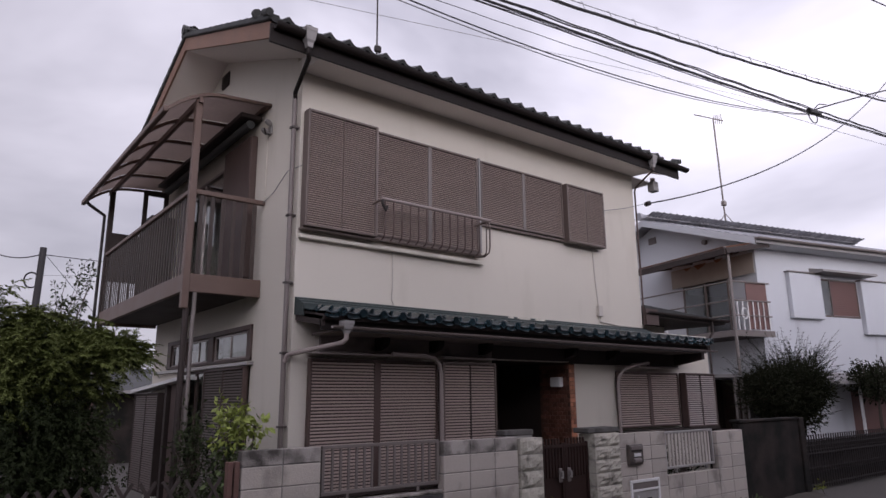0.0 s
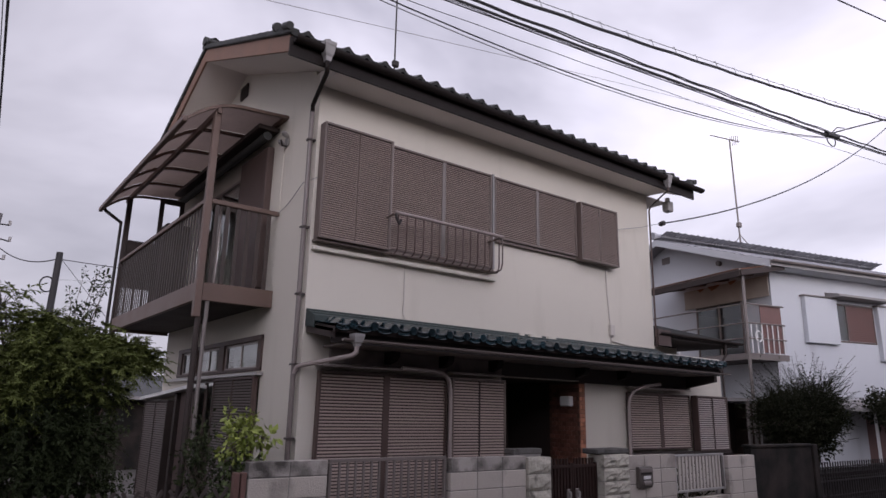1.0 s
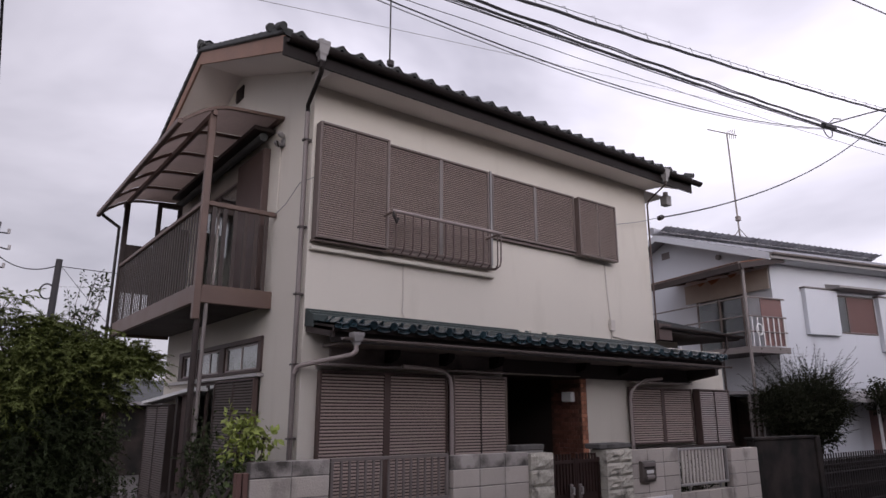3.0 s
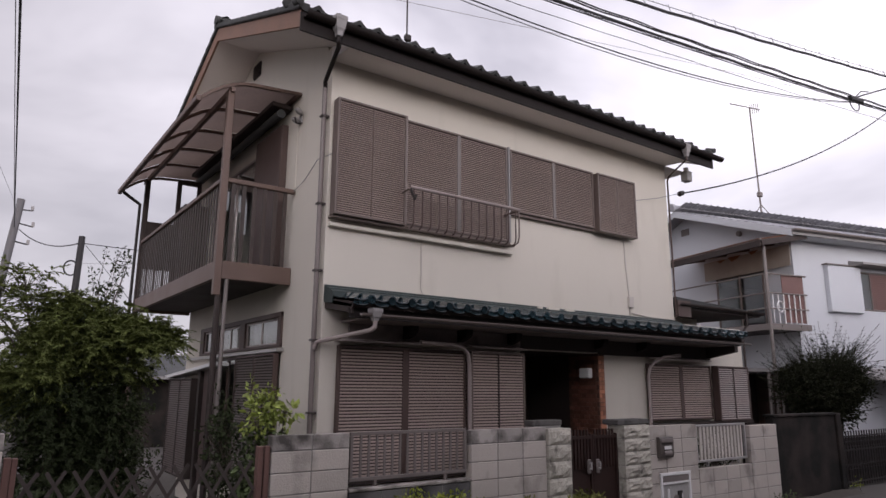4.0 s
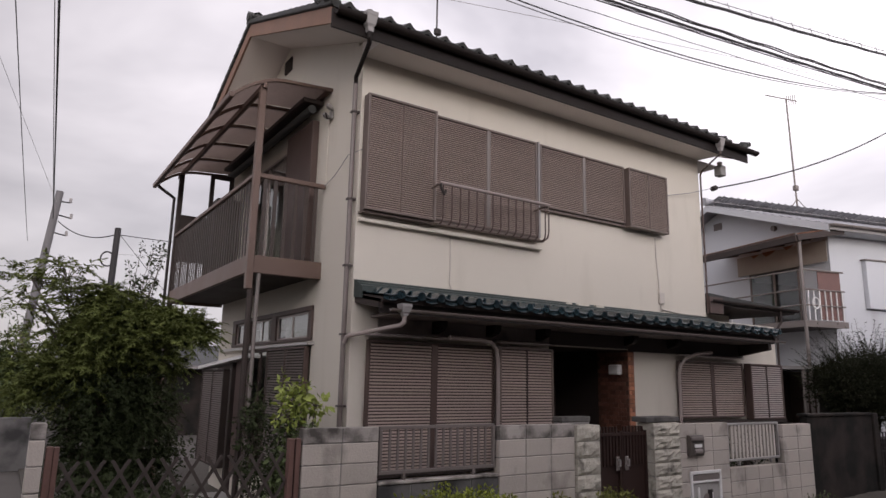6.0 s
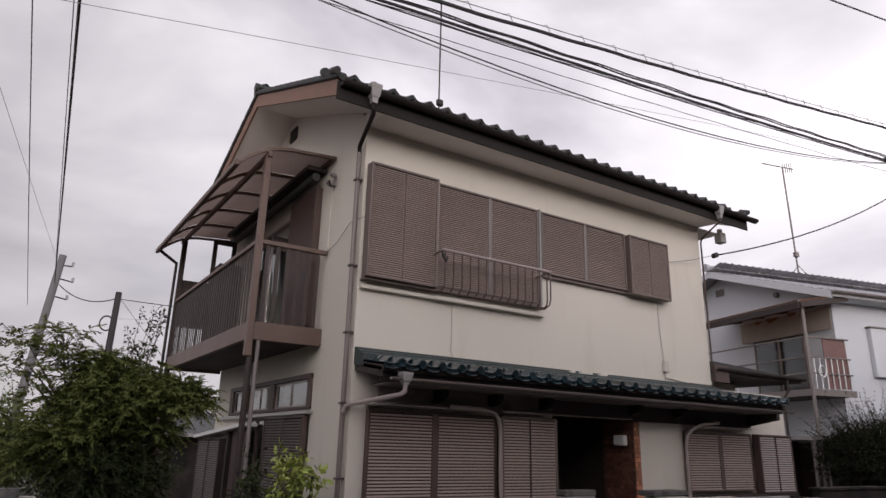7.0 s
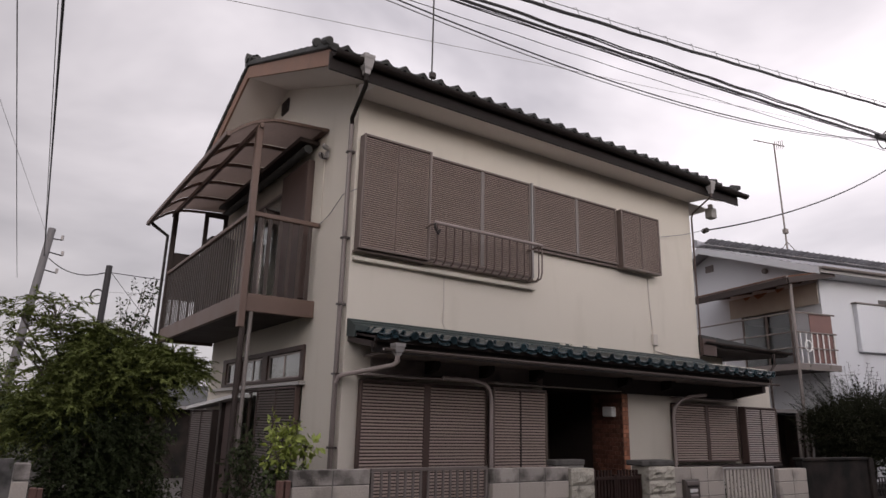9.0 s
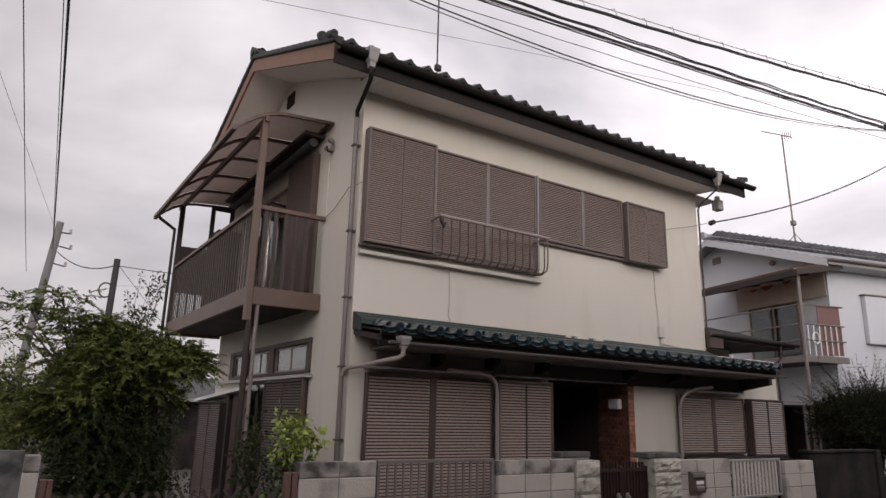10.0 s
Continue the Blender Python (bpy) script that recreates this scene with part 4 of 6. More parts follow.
# gate
gate = thing("gate", (3.7, FY + 0.1, 0), "dark brown double-leaf metal gate, closed", "gate")
for x0, x1 in ((3.205, 3.70), (3.71, 4.205)):
    leaf = part("gate_leaf", boxes((x0, FY + 0.08, 0.06, x0 + 0.03, FY + 0.12, 1.30), (x1 - 0.03, FY + 0.08, 0.06, x1, FY + 0.12, 1.30), (x0 + 0.03, FY + 0.08, 1.24, x1 - 0.03, FY + 0.12, 1.28), (x0 + 0.03, FY + 0.08, 0.06, x1 - 0.03, FY + 0.12, 0.10), (x0 + 0.03, FY + 0.112, 0.10, x1 - 0.03, FY + 0.118, 1.24)), M_GATE, gate)
    for k in range(7):
        x = x0 + 0.05 + k * 0.06
        part("gate_bar", boxes((x, FY + 0.09, 0.86, x + 0.03, FY + 0.11, 1.36)), M_GATE, leaf)
    hx = x1 - 0.12 if x0 < 3.5 else x0 + 0.04
    part("handle_plate", boxes((hx, FY + 0.06, 0.80, hx + 0.07, FY + 0.078, 0.98)), M_BARS, leaf, "pale lock plate", bevel=0.01)
    part("handle", tubes(0.012, [(hx + 0.04, FY + 0.06, 0.94), (hx + 0.04, FY + 0.03, 0.94), (hx + 0.04, FY + 0.03, 0.86), (hx + 0.04, FY + 0.06, 0.86)], n=6), M_ALU, leaf)

# letterbox
mb = thing("letterbox", (5.1, FY - 0.02, 0.90), "dark bronze letterbox set on the block wall", "letterbox")
body = part("body", prism(bmesh.new(), ((FY - 0.002, 0.93), (FY - 0.002, 1.22), (FY - 0.05, 1.22), (FY - 0.065, 1.20), (FY - 0.065, 0.99), (FY - 0.05, 0.93)), 0, 4.95, 5.27), M_BRONZE, mb, bevel=0.006)
part("flap", boxes((4.97, FY - 0.08, 1.145, 5.25, FY - 0.066, 1.20)), M_BARS, body, "bronze flap over the slot", bevel=0.005)
part("slot", boxes((4.99, FY - 0.069, 1.115, 5.23, FY - 0.0655, 1.14)), M_IRON, body)
part("name_plate", boxes((5.04, FY - 0.075, 1.05, 5.20, FY - 0.066, 1.095)), M_WHITE, body, "blank pale name plate")
part("nose", prism(bmesh.new(), ((FY - 0.066, 0.955), (FY - 0.066, 1.035), (FY - 0.09, 1.01), (FY - 0.09, 0.97)), 0, 5.03, 5.20), M_BARS, body, "rounded bronze lower drawer", bevel=0.006)
# meter hatch
mh = thing("meter_hatch", (5.3, FY - 0.02, 0.2), "white-framed glazed meter hatch in the wall", "hatch")
hx0, hx1, hz0, hz1 = 4.98, 5.68, 0.16, 0.72
part("frame", boxes((hx0, FY - 0.03, hz0, hx0 + 0.04, FY - 0.002, hz1), (hx1 - 0.04, FY - 0.03, hz0, hx1, FY - 0.002, hz1), (hx0 + 0.04, FY - 0.03, hz1 - 0.04, hx1 - 0.04, FY - 0.002, hz1), (hx0 + 0.04, FY - 0.03, hz0, hx1 - 0.04, FY - 0.002, hz0 + 0.04), (hx0 + 0.04, FY - 0.03, hz1 - 0.16, hx1 - 0.04, FY - 0.002, hz1 - 0.13)), M_WHITE, mh, bevel=0.004)
part("back", boxes((hx0 + 0.04, FY - 0.008, hz0 + 0.04, hx1 - 0.04, FY - 0.003, hz1 - 0.04)), M_CONC, mh)
part("meter", tubes(0.07, [(5.33, FY - 0.008, 0.34), (5.33, FY - 0.026, 0.34)], n=14), M_BARS, mh)
part("meter_pipe", tubes(0.018, [(5.15, FY - 0.015, 0.21), (5.15, FY - 0.015, 0.5)], [(5.45, FY - 0.015, 0.21), (5.45, FY - 0.015, 0.42)], n=6), M_WHITE, mh)

part("meter_box", boxes((5.36, FY - 0.028, 0.22, 5.46, FY - 0.009, 0.46)), M_IRON, mh, "dark meter body", bevel=0.004)
part("glass_panel", boxes((hx0 + 0.05, FY - 0.027, hz1 - 0.125, hx1 - 0.05, FY - 0.01, hz1 - 0.05)), M_BARS, mh, "dark upper slot of the hatch")
# lattice gate
lat = thing("lattice_gate", (-1.8, FY + 0.05, 0), "folding gate of crossed grey-brown metal slats, drawn shut", "gate")
lx0, lx1, lz0, lz1 = -2.80, -0.93, 0.08, 1.22
for k in range(-8, 14):
    for s in (1, -1):
        a = lx0 + k * 0.19
        pts = []
        for tz in (lz0, lz1):
            pts.append((a + (tz - lz0) * 0.62 * s + (0 if s > 0 else 0.62 * (lz1 - lz0)), tz))
        (xa, za), (xb, zb) = pts
        lo, hi = 0.0, 1.0
        for lim, sg in ((lx0, 1), (lx1, -1)):
            da, db = sg * (xa - lim), sg * (xb - lim)
            if da < 0 and db < 0:
                lo = 2
            elif da < 0:
                lo = max(lo, da / (da - db))
            elif db < 0:
                hi = min(hi, da / (da - db))
        if hi - lo < 0.15:
            continue
        p = [(xa + (xb - xa) * q, FY + 0.05 + (0.008 if s > 0 else -0.008), za + (zb - za) * q) for q in (lo, hi)]
        part("slat", bar(bmesh.new(), p[0], p[1], 0.028, 0.012, up=(0, 1, 0)), M_LATT, lat)
for x in (-0.915, -0.85, -2.905):
    part("post", boxes((x, FY + 0.01, 0, x + 0.05, FY + 0.09, 1.345)), M_WOODPOST, lat, "red-brown steel gate post", bevel=0.005)
part("post", boxes((-2.852, FY + 0.01, 0, -2.812, FY + 0.09, 1.34)), M_WOODPOST, lat, bevel=0.005)
block_wall("block_wall", -3.03, -2.915, 1.53, "end of a concrete block wall beside the lattice gate", bw=0.115, cap=0.13, y0=FY, y1=FY + 0.15)
slab = thing("stone_slab", (-0.9, 2.6, 0.3), "pale stone slab resting in the garden", "stone")
part("slab", boxes((-1.12, 1.2, 0.30, -0.55, 2.6, 0.38)), M_CONC, slab, bevel=0.02)
part("support", boxes((-1.0, 1.3, 0.05, -0.65, 2.4, 0.30)), M_NWALL, slab, bevel=0.01)

# ---------- the neighbour's house ----------
nb = thing("house", (14.8, 1.89, 0), "white stucco two-storey neighbouring house with grey tiled roof", "house", rz=-14.5)
NW, ND, NE, NR = 9.5, 8.0, 6.08, 3.85
nslope = 0.355
front = [(2.48, 4.1, 4.15, 5.22), (6.0, 7.6, 4.15, 5.22), (3.2, 4.7, 0.5, 2.0)]
part("wall", holed(bmesh.new(), 1, 0, 0.15, 0, NW, 0, 6.0, front), M_NBWALL, nb, "white stucco front wall")
part("wall", holed(bmesh.new(), 0, 0, 0.15, 0.15, ND - 0.15, 0, 6.0, [(1.0, 2.8, 3.5, 5.25)]), M_NBWALL, nb, "white stucco gable wall")
part("wall", boxes((NW - 0.15, 0.15, 0, NW, ND - 0.15, 6.0)), M_NBWALL, nb)
part("wall", boxes((0, ND - 0.15, 0, NW, ND, 6.0)), M_NBWALL, nb)
nrz = NE + nslope * (NR + 0.55)
for x in (0, NW - 0.15):
    part("gable_wall", prism(bmesh.new(), ((0, 6.0), (ND, 6.0), (NR, nrz - 0.12)), 0, x, x + 0.15), M_NBWALL, nb)
part("floor_slab", boxes((0.15, 0.15, 2.8, NW - 0.15, ND - 0.15, 2.95)), M_INNER, nb)
nroof = part("roof", roof_slab(roof_slab(bmesh.new(), -0.55, NW + 0.5, -0.55, NR, NE, nrz, 0.10), -0.55, NW + 0.5, NR, 2 * NR + 0.55, nrz, NE, 0.10), M_NBROOF, nb, "grey tiled gable roof")
bm = bmesh.new()
for side in (1, -1):
    for k in range(17):
        q = k * 0.29
        for j in range(38):
            x = -0.53 + j * 0.277
            yy = (-0.56 + q) if side > 0 else (2 * NR + 0.56 - q)
            zz = NE + nslope * q * 1.0 - 0.03
            y2 = yy + side * 0.31
            vs = [bm.verts.new(p) for p in ((x, yy, zz + 0.045), (x + 0.13, yy, zz + 0.03), (x + 0.205, yy, zz + 0.07), (x + 0.275, yy, zz + 0.045),
                                            (x, y2, zz + 0.125), (x + 0.13, y2, zz + 0.115), (x + 0.205, y2, zz + 0.155), (x + 0.275, y2, zz + 0.125),
                                            (x, yy, zz), (x + 0.275, yy, zz))]
            for a in ((0, 1, 5, 4), (1, 2, 6, 5), (2, 3, 7, 6), (8, 9, 3, 2, 1, 0)):
                bm.faces.new([vs[i] for i in a])
part("roof_tiles", bm, M_NBROOF, nroof, "weathered grey roof tiles", kind="stuff")
part("ridge", tubes(0.10, [(-0.6, NR, nrz + 0.12), (4.2, NR, nrz + 0.12)], n=8), M_NBROOF, nroof)
part("ridge", tubes(0.10, [(5.0, NR, nrz + 0.10), (8.4, NR, nrz + 0.10)], n=8), M_NBROOF, nroof)
part("ridge_end", tubes(0.13, [(-0.68, NR, nrz + 0.12), (-0.58, NR, nrz + 0.12)], n=10), M_NBROOF, nroof)
for x in (-0.58, NW + 0.5):
    for y0, y1, z0, z1 in ((-0.55, NR, NE, nrz), (NR, 2 * NR + 0.55, nrz, NE)):
        part("barge_board", roof_slab(bmesh.new(), x, x + 0.03, y0, y1, z0, z1, 0.21), M_NBWALL, nb, "white barge board")
part("fascia", boxes((-0.58, -0.58, NE - 0.16, NW + 0.5, -0.552, NE + 0.0)), M_HOPPER, nb, "pale eaves fascia")
part("soffit", boxes((-0.55, -0.55, NE - 0.15, NW + 0.5, -0.001, NE - 0.13)), M_NBWALL, nb)
bm = bmesh.new()
gy, gz, gr = -0.64, NE - 0.02, 0.06
arc = [(gy + gr * math.cos(math.pi + math.pi * k / 6), gz + gr * math.sin(math.pi + math.pi * k / 6)) for k in range(7)]
part("gutter", prism(bm, arc, 0, -0.58, NW + 0.5), M_BARS, nb)
part("gable_vent", boxes((-0.03, 3.85, 6.90, 0.0, 4.2, 7.12)), M_BARS, nb, "small louvred vent")
part("vent_cap", tubes(0.08, [(0.0, 1.72, 6.47), (-0.1, 1.72, 6.47)], n=10), M_BARS, nb)
for x0, x1, z0, z1 in ((1.12, 2.40, 4.0, 5.30), (4.15, 5.40, 3.62, 5.22), (7.65, 8.9, 3.98, 5.2)):
    bx = part("shutter_box", boxes((x0, -0.14, z0, x1, -0.002, z1)), M_NBWALL, nb, "white shutter box", bevel=0.012)
    part("box_lid", boxes((x0 - 0.05, -0.18, z1 + 0.004, x1 + 0.03, -0.002, z1 + 0.04)), M_BARS, bx)
for x0, x1 in ((2.48, 4.1), (6.0, 7.6)):
    wd = part("window", boxes((x0, -0.02, 4.1, x0 + 0.04, 0.05, 5.2), (x1 - 0.04, -0.02, 4.1, x1, 0.05, 5.2), (x0 + 0.04, -0.02, 5.16, x1 - 0.04, 0.05, 5.2), (x0 + 0.04, -0.02, 4.1, x1 - 0.04, 0.05, 4.14)), M_BROWN, nb, "brown framed window with closed shutter", bevel=0.004)
    part("mullion", boxes((x0 + 0.42, -0.018, 4.14, x0 + 0.47, 0.04, 5.16)), M_BROWN, wd)
    pn = part("pane", boxes((x0 + 0.04, 0.0, 4.14, x0 + 0.42, 0.006, 5.16)), M_FROST, wd)
    pn.visible_shadow = False
    part("shutter", boxes((x0 + 0.47, 0.004, 4.14, x1 - 0.04, 0.02, 5.16), *[(x0 + 0.48, -0.012, 4.15 + 0.056 * j, x1 - 0.05, 0.003, 4.19 + 0.056 * j) for j in range(18)]), M_REDPANEL, wd, "dull red-brown slatted closed shutter")
    part("window_hood", prism(bmesh.new(), ((0, 5.50), (-0.45, 5.40), (-0.45, 5.34), (0, 5.33)), 0, x0 - 0.35, x1 + 0.4), M_HOPPER, nb, "pale window hood")
part("window", boxes((3.2, 0.0, 0.5, 4.7, 0.05, 2.0)), M_REDPANEL, nb, "dull red-brown door panel")
part("lower_roof", prism(bmesh.new(), ((0, 2.5), (-0.8, 2.24), (-0.8, 2.16), (0, 2.3)), 0, 1.6, NW), M_HOPPER, nb, "pale porch roof edge")
part("door_post", tubes(0.04, [(2.6, -0.7, 0), (2.6, -0.7, 2.2)]), M_WHITE, nb)
# invented lean-to: its dark panels stand in for the shade under the balcony
shade_stand = part("lean_to", prism(bmesh.new(), ((-0.45, 2.42), (-0.45, 2.34), (3.6, 2.42), (3.6, 2.50)), 0, -1.75, -0.002), M_HOPPER, nb, "pale roof edge over dark panels added as the shade under the balcony")
part("back_panel", boxes((-1.6, 1.6, 0, -0.002, 1.65, 2.34)), M_DARK, shade_stand)
part("side_panel", boxes((-1.66, 1.0, 0, -1.61, 3.5, 2.34)), M_DARK, shade_stand)
part("front_post", boxes((-1.66, -0.40, 0, -1.59, -0.33, 2.34)), M_BARS, shade_stand)
part("wall_lining", boxes((-0.05, -0.3, 0, -0.004, 1.59, 2.32)), M_DBROWN, shade_stand)
# neighbour's balcony
nbb = thing("balcony", (14.8, 1.89, 0), "rusty roofed drying balcony on the white house", "balcony", rz=-14.5)
X0, Y0, Y1 = -1.40, -0.35, 3.4
part("deck", boxes((X0, Y0, 3.42, -0.002, Y1, 3.52)), M_DARK, nbb)
part("fascia", boxes((X0 - 0.03, Y0 - 0.03, 3.40, X0, Y1, 3.56)), M_BARS, nbb)
part("fascia", boxes((X0, Y0 - 0.03, 3.40, -0.002, Y0 - 0.002, 3.56)), M_BARS, nbb)
for y, z0 in ((Y0, 0.0), (Y1, 0.0)):
    part("post", tubes(0.045, [(X0, y, z0), (X0, y, 5.75)], n=8), M_BARS, nbb, "thin brown steel post")
for z in (3.95, 4.35, 4.85):
    part("rail", tubes(0.022, [(-0.02, Y0, z), (X0, Y0, z), (X0, Y1, z)], n=6), M_BARS, nbb)
nbm = finish("baluster", boxes((-0.012, -0.012, 3.52, 0.012, 0.012, 4.33)), M_WHITE)
for k in range(15, 22):
    piece("baluster", nbm, nbb, Matrix.Translation((X0, Y0 + 0.1 + k * 0.16, 0)))
for k in range(7):
    piece("baluster", nbm, nbb, Matrix.Translation((X0 + 0.15 + k * 0.19, Y0, 0)))
ncan = part("canopy", boxes((X0 - 0.2, Y0 - 0.1, 5.70, X0 - 0.14, Y1 + 0.2, 5.76)), M_BARS, nbb, "rusty corrugated canopy")
for k in range(5):
    y = Y0 + k * 0.9
    part("rafter", bar(bmesh.new(), (X0 - 0.2, y, 5.65), (0, y, 5.95), 0.06, 0.12), M_DBROWN, ncan)
bm = bmesh.new()
cols = []
for k in range(61):
    y = Y0 - 0.1 + k * (Y1 - Y0 + 0.3) / 60
    w = 0.012 if k % 2 else -0.012
    cols.append((bm.verts.new((X0 - 0.25, y, 5.74 + w)), bm.verts.new((0, y, 6.04 + w))))
for a, b in zip(cols, cols[1:]):
    bm.faces.new((a[0], b[0], b[1], a[1]))
part("corrugated_sheet", bm, M_RUST, ncan, "brown rusted corrugated sheet")
part("front_beam", boxes((X0 - 0.23, Y0 - 0.12, 5.53, X0 - 0.15, Y1 + 0.22, 5.695)), M_DARK, ncan, "weathered brown canopy beam", bevel=0.01)
part("end_beam", bar(bmesh.new(), (X0 - 0.2, Y0 - 0.14, 5.63), (0, Y0 - 0.14, 5.93), 0.04, 0.15), M_DARK, ncan)
for k, (yy, l, h) in enumerate(((0.5, 0.35, 0.10), (1.2, 0.5, 0.14), (1.9, 0.3, 0.09))):
    part("torn_strip", prism(bmesh.new(), ((Y0 + yy, 5.60), (Y0 + yy + l, 5.60), (Y0 + yy + 0.7 * l, 5.60 - h), (Y0 + yy + 0.3 * l, 5.60 - 0.6 * h)), 0, X0 + 0.35 + 0.1 * k, X0 + 0.355 + 0.1 * k), M_RUST, ncan, "torn rust-orange strip hanging under the canopy")
part("window", boxes((-0.04, 1.0, 3.5, -0.002, 1.05, 5.25), (-0.04, 2.75, 3.5, -0.002, 2.8, 5.25), (-0.04, 1.05, 5.2, -0.002, 2.75, 5.25), (-0.04, 1.85, 3.5, -0.002, 1.92, 5.2)), M_BROWN, nbb)
pn = part("pane", boxes((0.03, 1.0, 3.5, 0.036, 2.8, 5.25)), M_GLASS, nbb)
pn.visible_shadow = False
part("shade_sheet", boxes((-0.09, Y0 + 0.35, 5.22, -0.07, 3.2, 5.80)), M_TAN, nbb, "faded tan sun sheet")
part("windbreak", boxes((X0 + 0.55, Y0 + 0.03, 3.6, -0.1, Y0 + 0.05, 4.85)), M_REDPANEL, nbb, "dull red windbreak board")
part("ring", tubes(0.018, [(X0 + 0.35 + 0.11 * math.cos(a), Y0 - 0.04, 4.0 + 0.14 * math.sin(a)) for a in (2 * math.pi * k / 14 for k in range(15))], n=6), M_WHITE, nbb)
# its aerial
na = thing("roof_aerial", (20.05, 5.37, 7.6), "television aerial on the neighbour's roof", "aerial")
part("mast", tubes(0.03, [(20.05, 5.37, 7.3), (20.01, 5.44, 12.45)], n=6), M_BARS, na)
part("boom", tubes(0.022, [(19.69, 6.04, 12.77), (20.18, 5.13, 12.32)], n=6), M_BARS, na)
for k in range(5):
    part("element", tubes(0.014, [(20.02 + 0.03 * k, 5.42 - 0.06 * k, 12.2), (20.02 + 0.03 * k, 5.42 - 0.06 * k, 12.6)], n=5), M_BARS, na)
for s in (-0.35, 0.35):
    part("strut", tubes(0.015, [(20.05 + s, 5.37 - s, 7.9), (20.05, 5.37, 8.6)], n=5), M_BARS, na)
part("clamp", boxes((19.95, 5.3, 8.9, 20.13, 5.46, 9.1)), M_BARS, na, bevel=0.03)

# neighbour's street wall and gate
nwall = thing("concrete_wall", (9.4, -0.6, 0), "dark stained concrete plot wall", "wall")
part("wall", boxes((8.35, -0.62, 0, 10.62, -0.48, 1.42)), M_NWALL, nwall, bevel=0.01)
part("pier", boxes((10.62, -0.66, 0, 10.8, -0.44, 1.46)), M_NWALL, nwall, bevel=0.01)
part("coping", boxes((8.33, -0.65, 1.424, 10.61, -0.45, 1.47)), M_NWALL, nwall, bevel=0.008)
part("return_wall", boxes((8.35, -0.47, 0, 8.47, 4.0, 1.3)), M_NWALL, nwall)
ng = thing("iron_gate", (13.0, -0.55, 0), "black scrolled iron gate of the neighbour, closed", "gate")
for z in (0.12, 0.72, 0.98):
    part("rail", boxes((10.85, -0.57, z, 15.6, -0.54, z + 0.03)), M_IRON, ng)
me_bar = finish("gate_bar", boxes((-0.012, -0.565, 0.05, 0.012, -0.545, 1.10)), M_IRON)
for k in range(40):
    piece("gate_bar", me_bar, ng, Matrix.Translation((10.92 + k * 0.118, 0, 0)))
part("gate_sheet", boxes((10.86, -0.535, 0.08, 15.6, -0.53, 0.97)), M_IRON, ng, "black backing sheet")
scroll = finish("scroll", tubes(0.009, [(0.05 * math.cos(a), -0.58, 0.05 * math.sin(a)) for a in (2 * math.pi * k / 10 for k in range(11))], n=4), M_IRON)
for k in range(39):
    for z in (0.42, 0.85):
        piece("scroll", scroll, ng, Matrix.Translation((10.98 + k * 0.118, 0, z)))
door2 = thing("garden_door", (12.6, 1.2, 0), "pale blue board leaning beside the neighbour's door", "board")
part("board", boxes((12.3, 1.2, 0, 12.8, 1.25, 1.9)), M_HOPPER, door2)

# ---------- far buildings and low walls on the left ----------
fw = thing("concrete_wall", (-6.0, 9.0, 0), "low dark concrete wall beyond the lane", "wall")
part("wall", boxes((-14, 8.9, 0, -2.4, 9.1, 1.02)), M_LOWBLK, fw, bevel=0.01)
fh = thing("house", (0.5, 16.0, 0), "low dark-walled house behind the garden trees", "house")
# wall takes the near-black concrete, so the gap behind the tree stays dark
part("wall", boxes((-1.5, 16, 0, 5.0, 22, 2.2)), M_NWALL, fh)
part("eaves_board", boxes((-2.0, 15.36, 2.10, 5.5, 15.40, 2.20)), M_HOPPER, fh)
part("roof", prism(bmesh.new(), ((15.4, 2.15), (22.6, 2.15), (19.0, 3.0)), 0, -2.0, 5.5), M_TILE, fh)
part("window", boxes((-1.0, 15.95, 0.9, 0.8, 15.998, 2.0)), M_GLASS, fh)


# ---------- plants ----------
def leaves(name, rng, clumps, per, size, material, parent, spread=1.0, droop=0.25, plume=(1.0, 1.0, 1.0)):
    """Many small folded leaves in uneven clumps: each clump is a centre and a radius."""
    verts, faces = [], []
    for cx, cy, cz, cr in clumps:
        k = int(per * (cr / 0.3) ** 2)
        d = rng.normal(size=(k, 3))
        d /= np.linalg.norm(d, axis=1)[:, None]
        r = cr * spread * rng.uniform(0.25, 1.0, k) ** 0.5
        stretch = np.array(plume) * rng.uniform(0.7, 1.3, 3)
        p = np.array((cx, cy, cz)) + d * r[:, None] * stretch
        p[:, 2] -= droop * 0.6 * np.abs(p[:, 0] - cx)
        a = d + rng.normal(size=(k, 3)) * 0.7
        a[:, 2] -= droop
        a /= np.linalg.norm(a, axis=1)[:, None]
        s = np.cross(a, rng.normal(size=(k, 3)))
        s /= np.linalg.norm(s, axis=1)[:, None]
        nrm = np.cross(a, s)
        ln = size * rng.uniform(0.6, 1.3, k)[:, None]
        quad = np.stack([p, p + a * ln * 0.5 + s * ln * 0.26 + nrm * ln * 0.08, p + a * ln, p + a * ln * 0.5 - s * ln * 0.26 + nrm * ln * 0.08], 1)
        b = len(verts)
        verts.extend(quad.reshape(-1, 3).tolist())
        for j in range(k):
            faces.append((b + 4 * j, b + 4 * j + 1, b + 4 * j + 2))
            faces.append((b + 4 * j, b + 4 * j + 2, b + 4 * j + 3))
    base = BASE[parent]
    me = bpy.data.meshes.new(name)
    me.from_pydata([(x - base.x, y - base.y, z - base.z) for x, y, z in verts], [], faces)
    me.materials.append(material)
    ob = new(name, me)
    ob.parent = parent
    BASE[ob] = base
    return ob


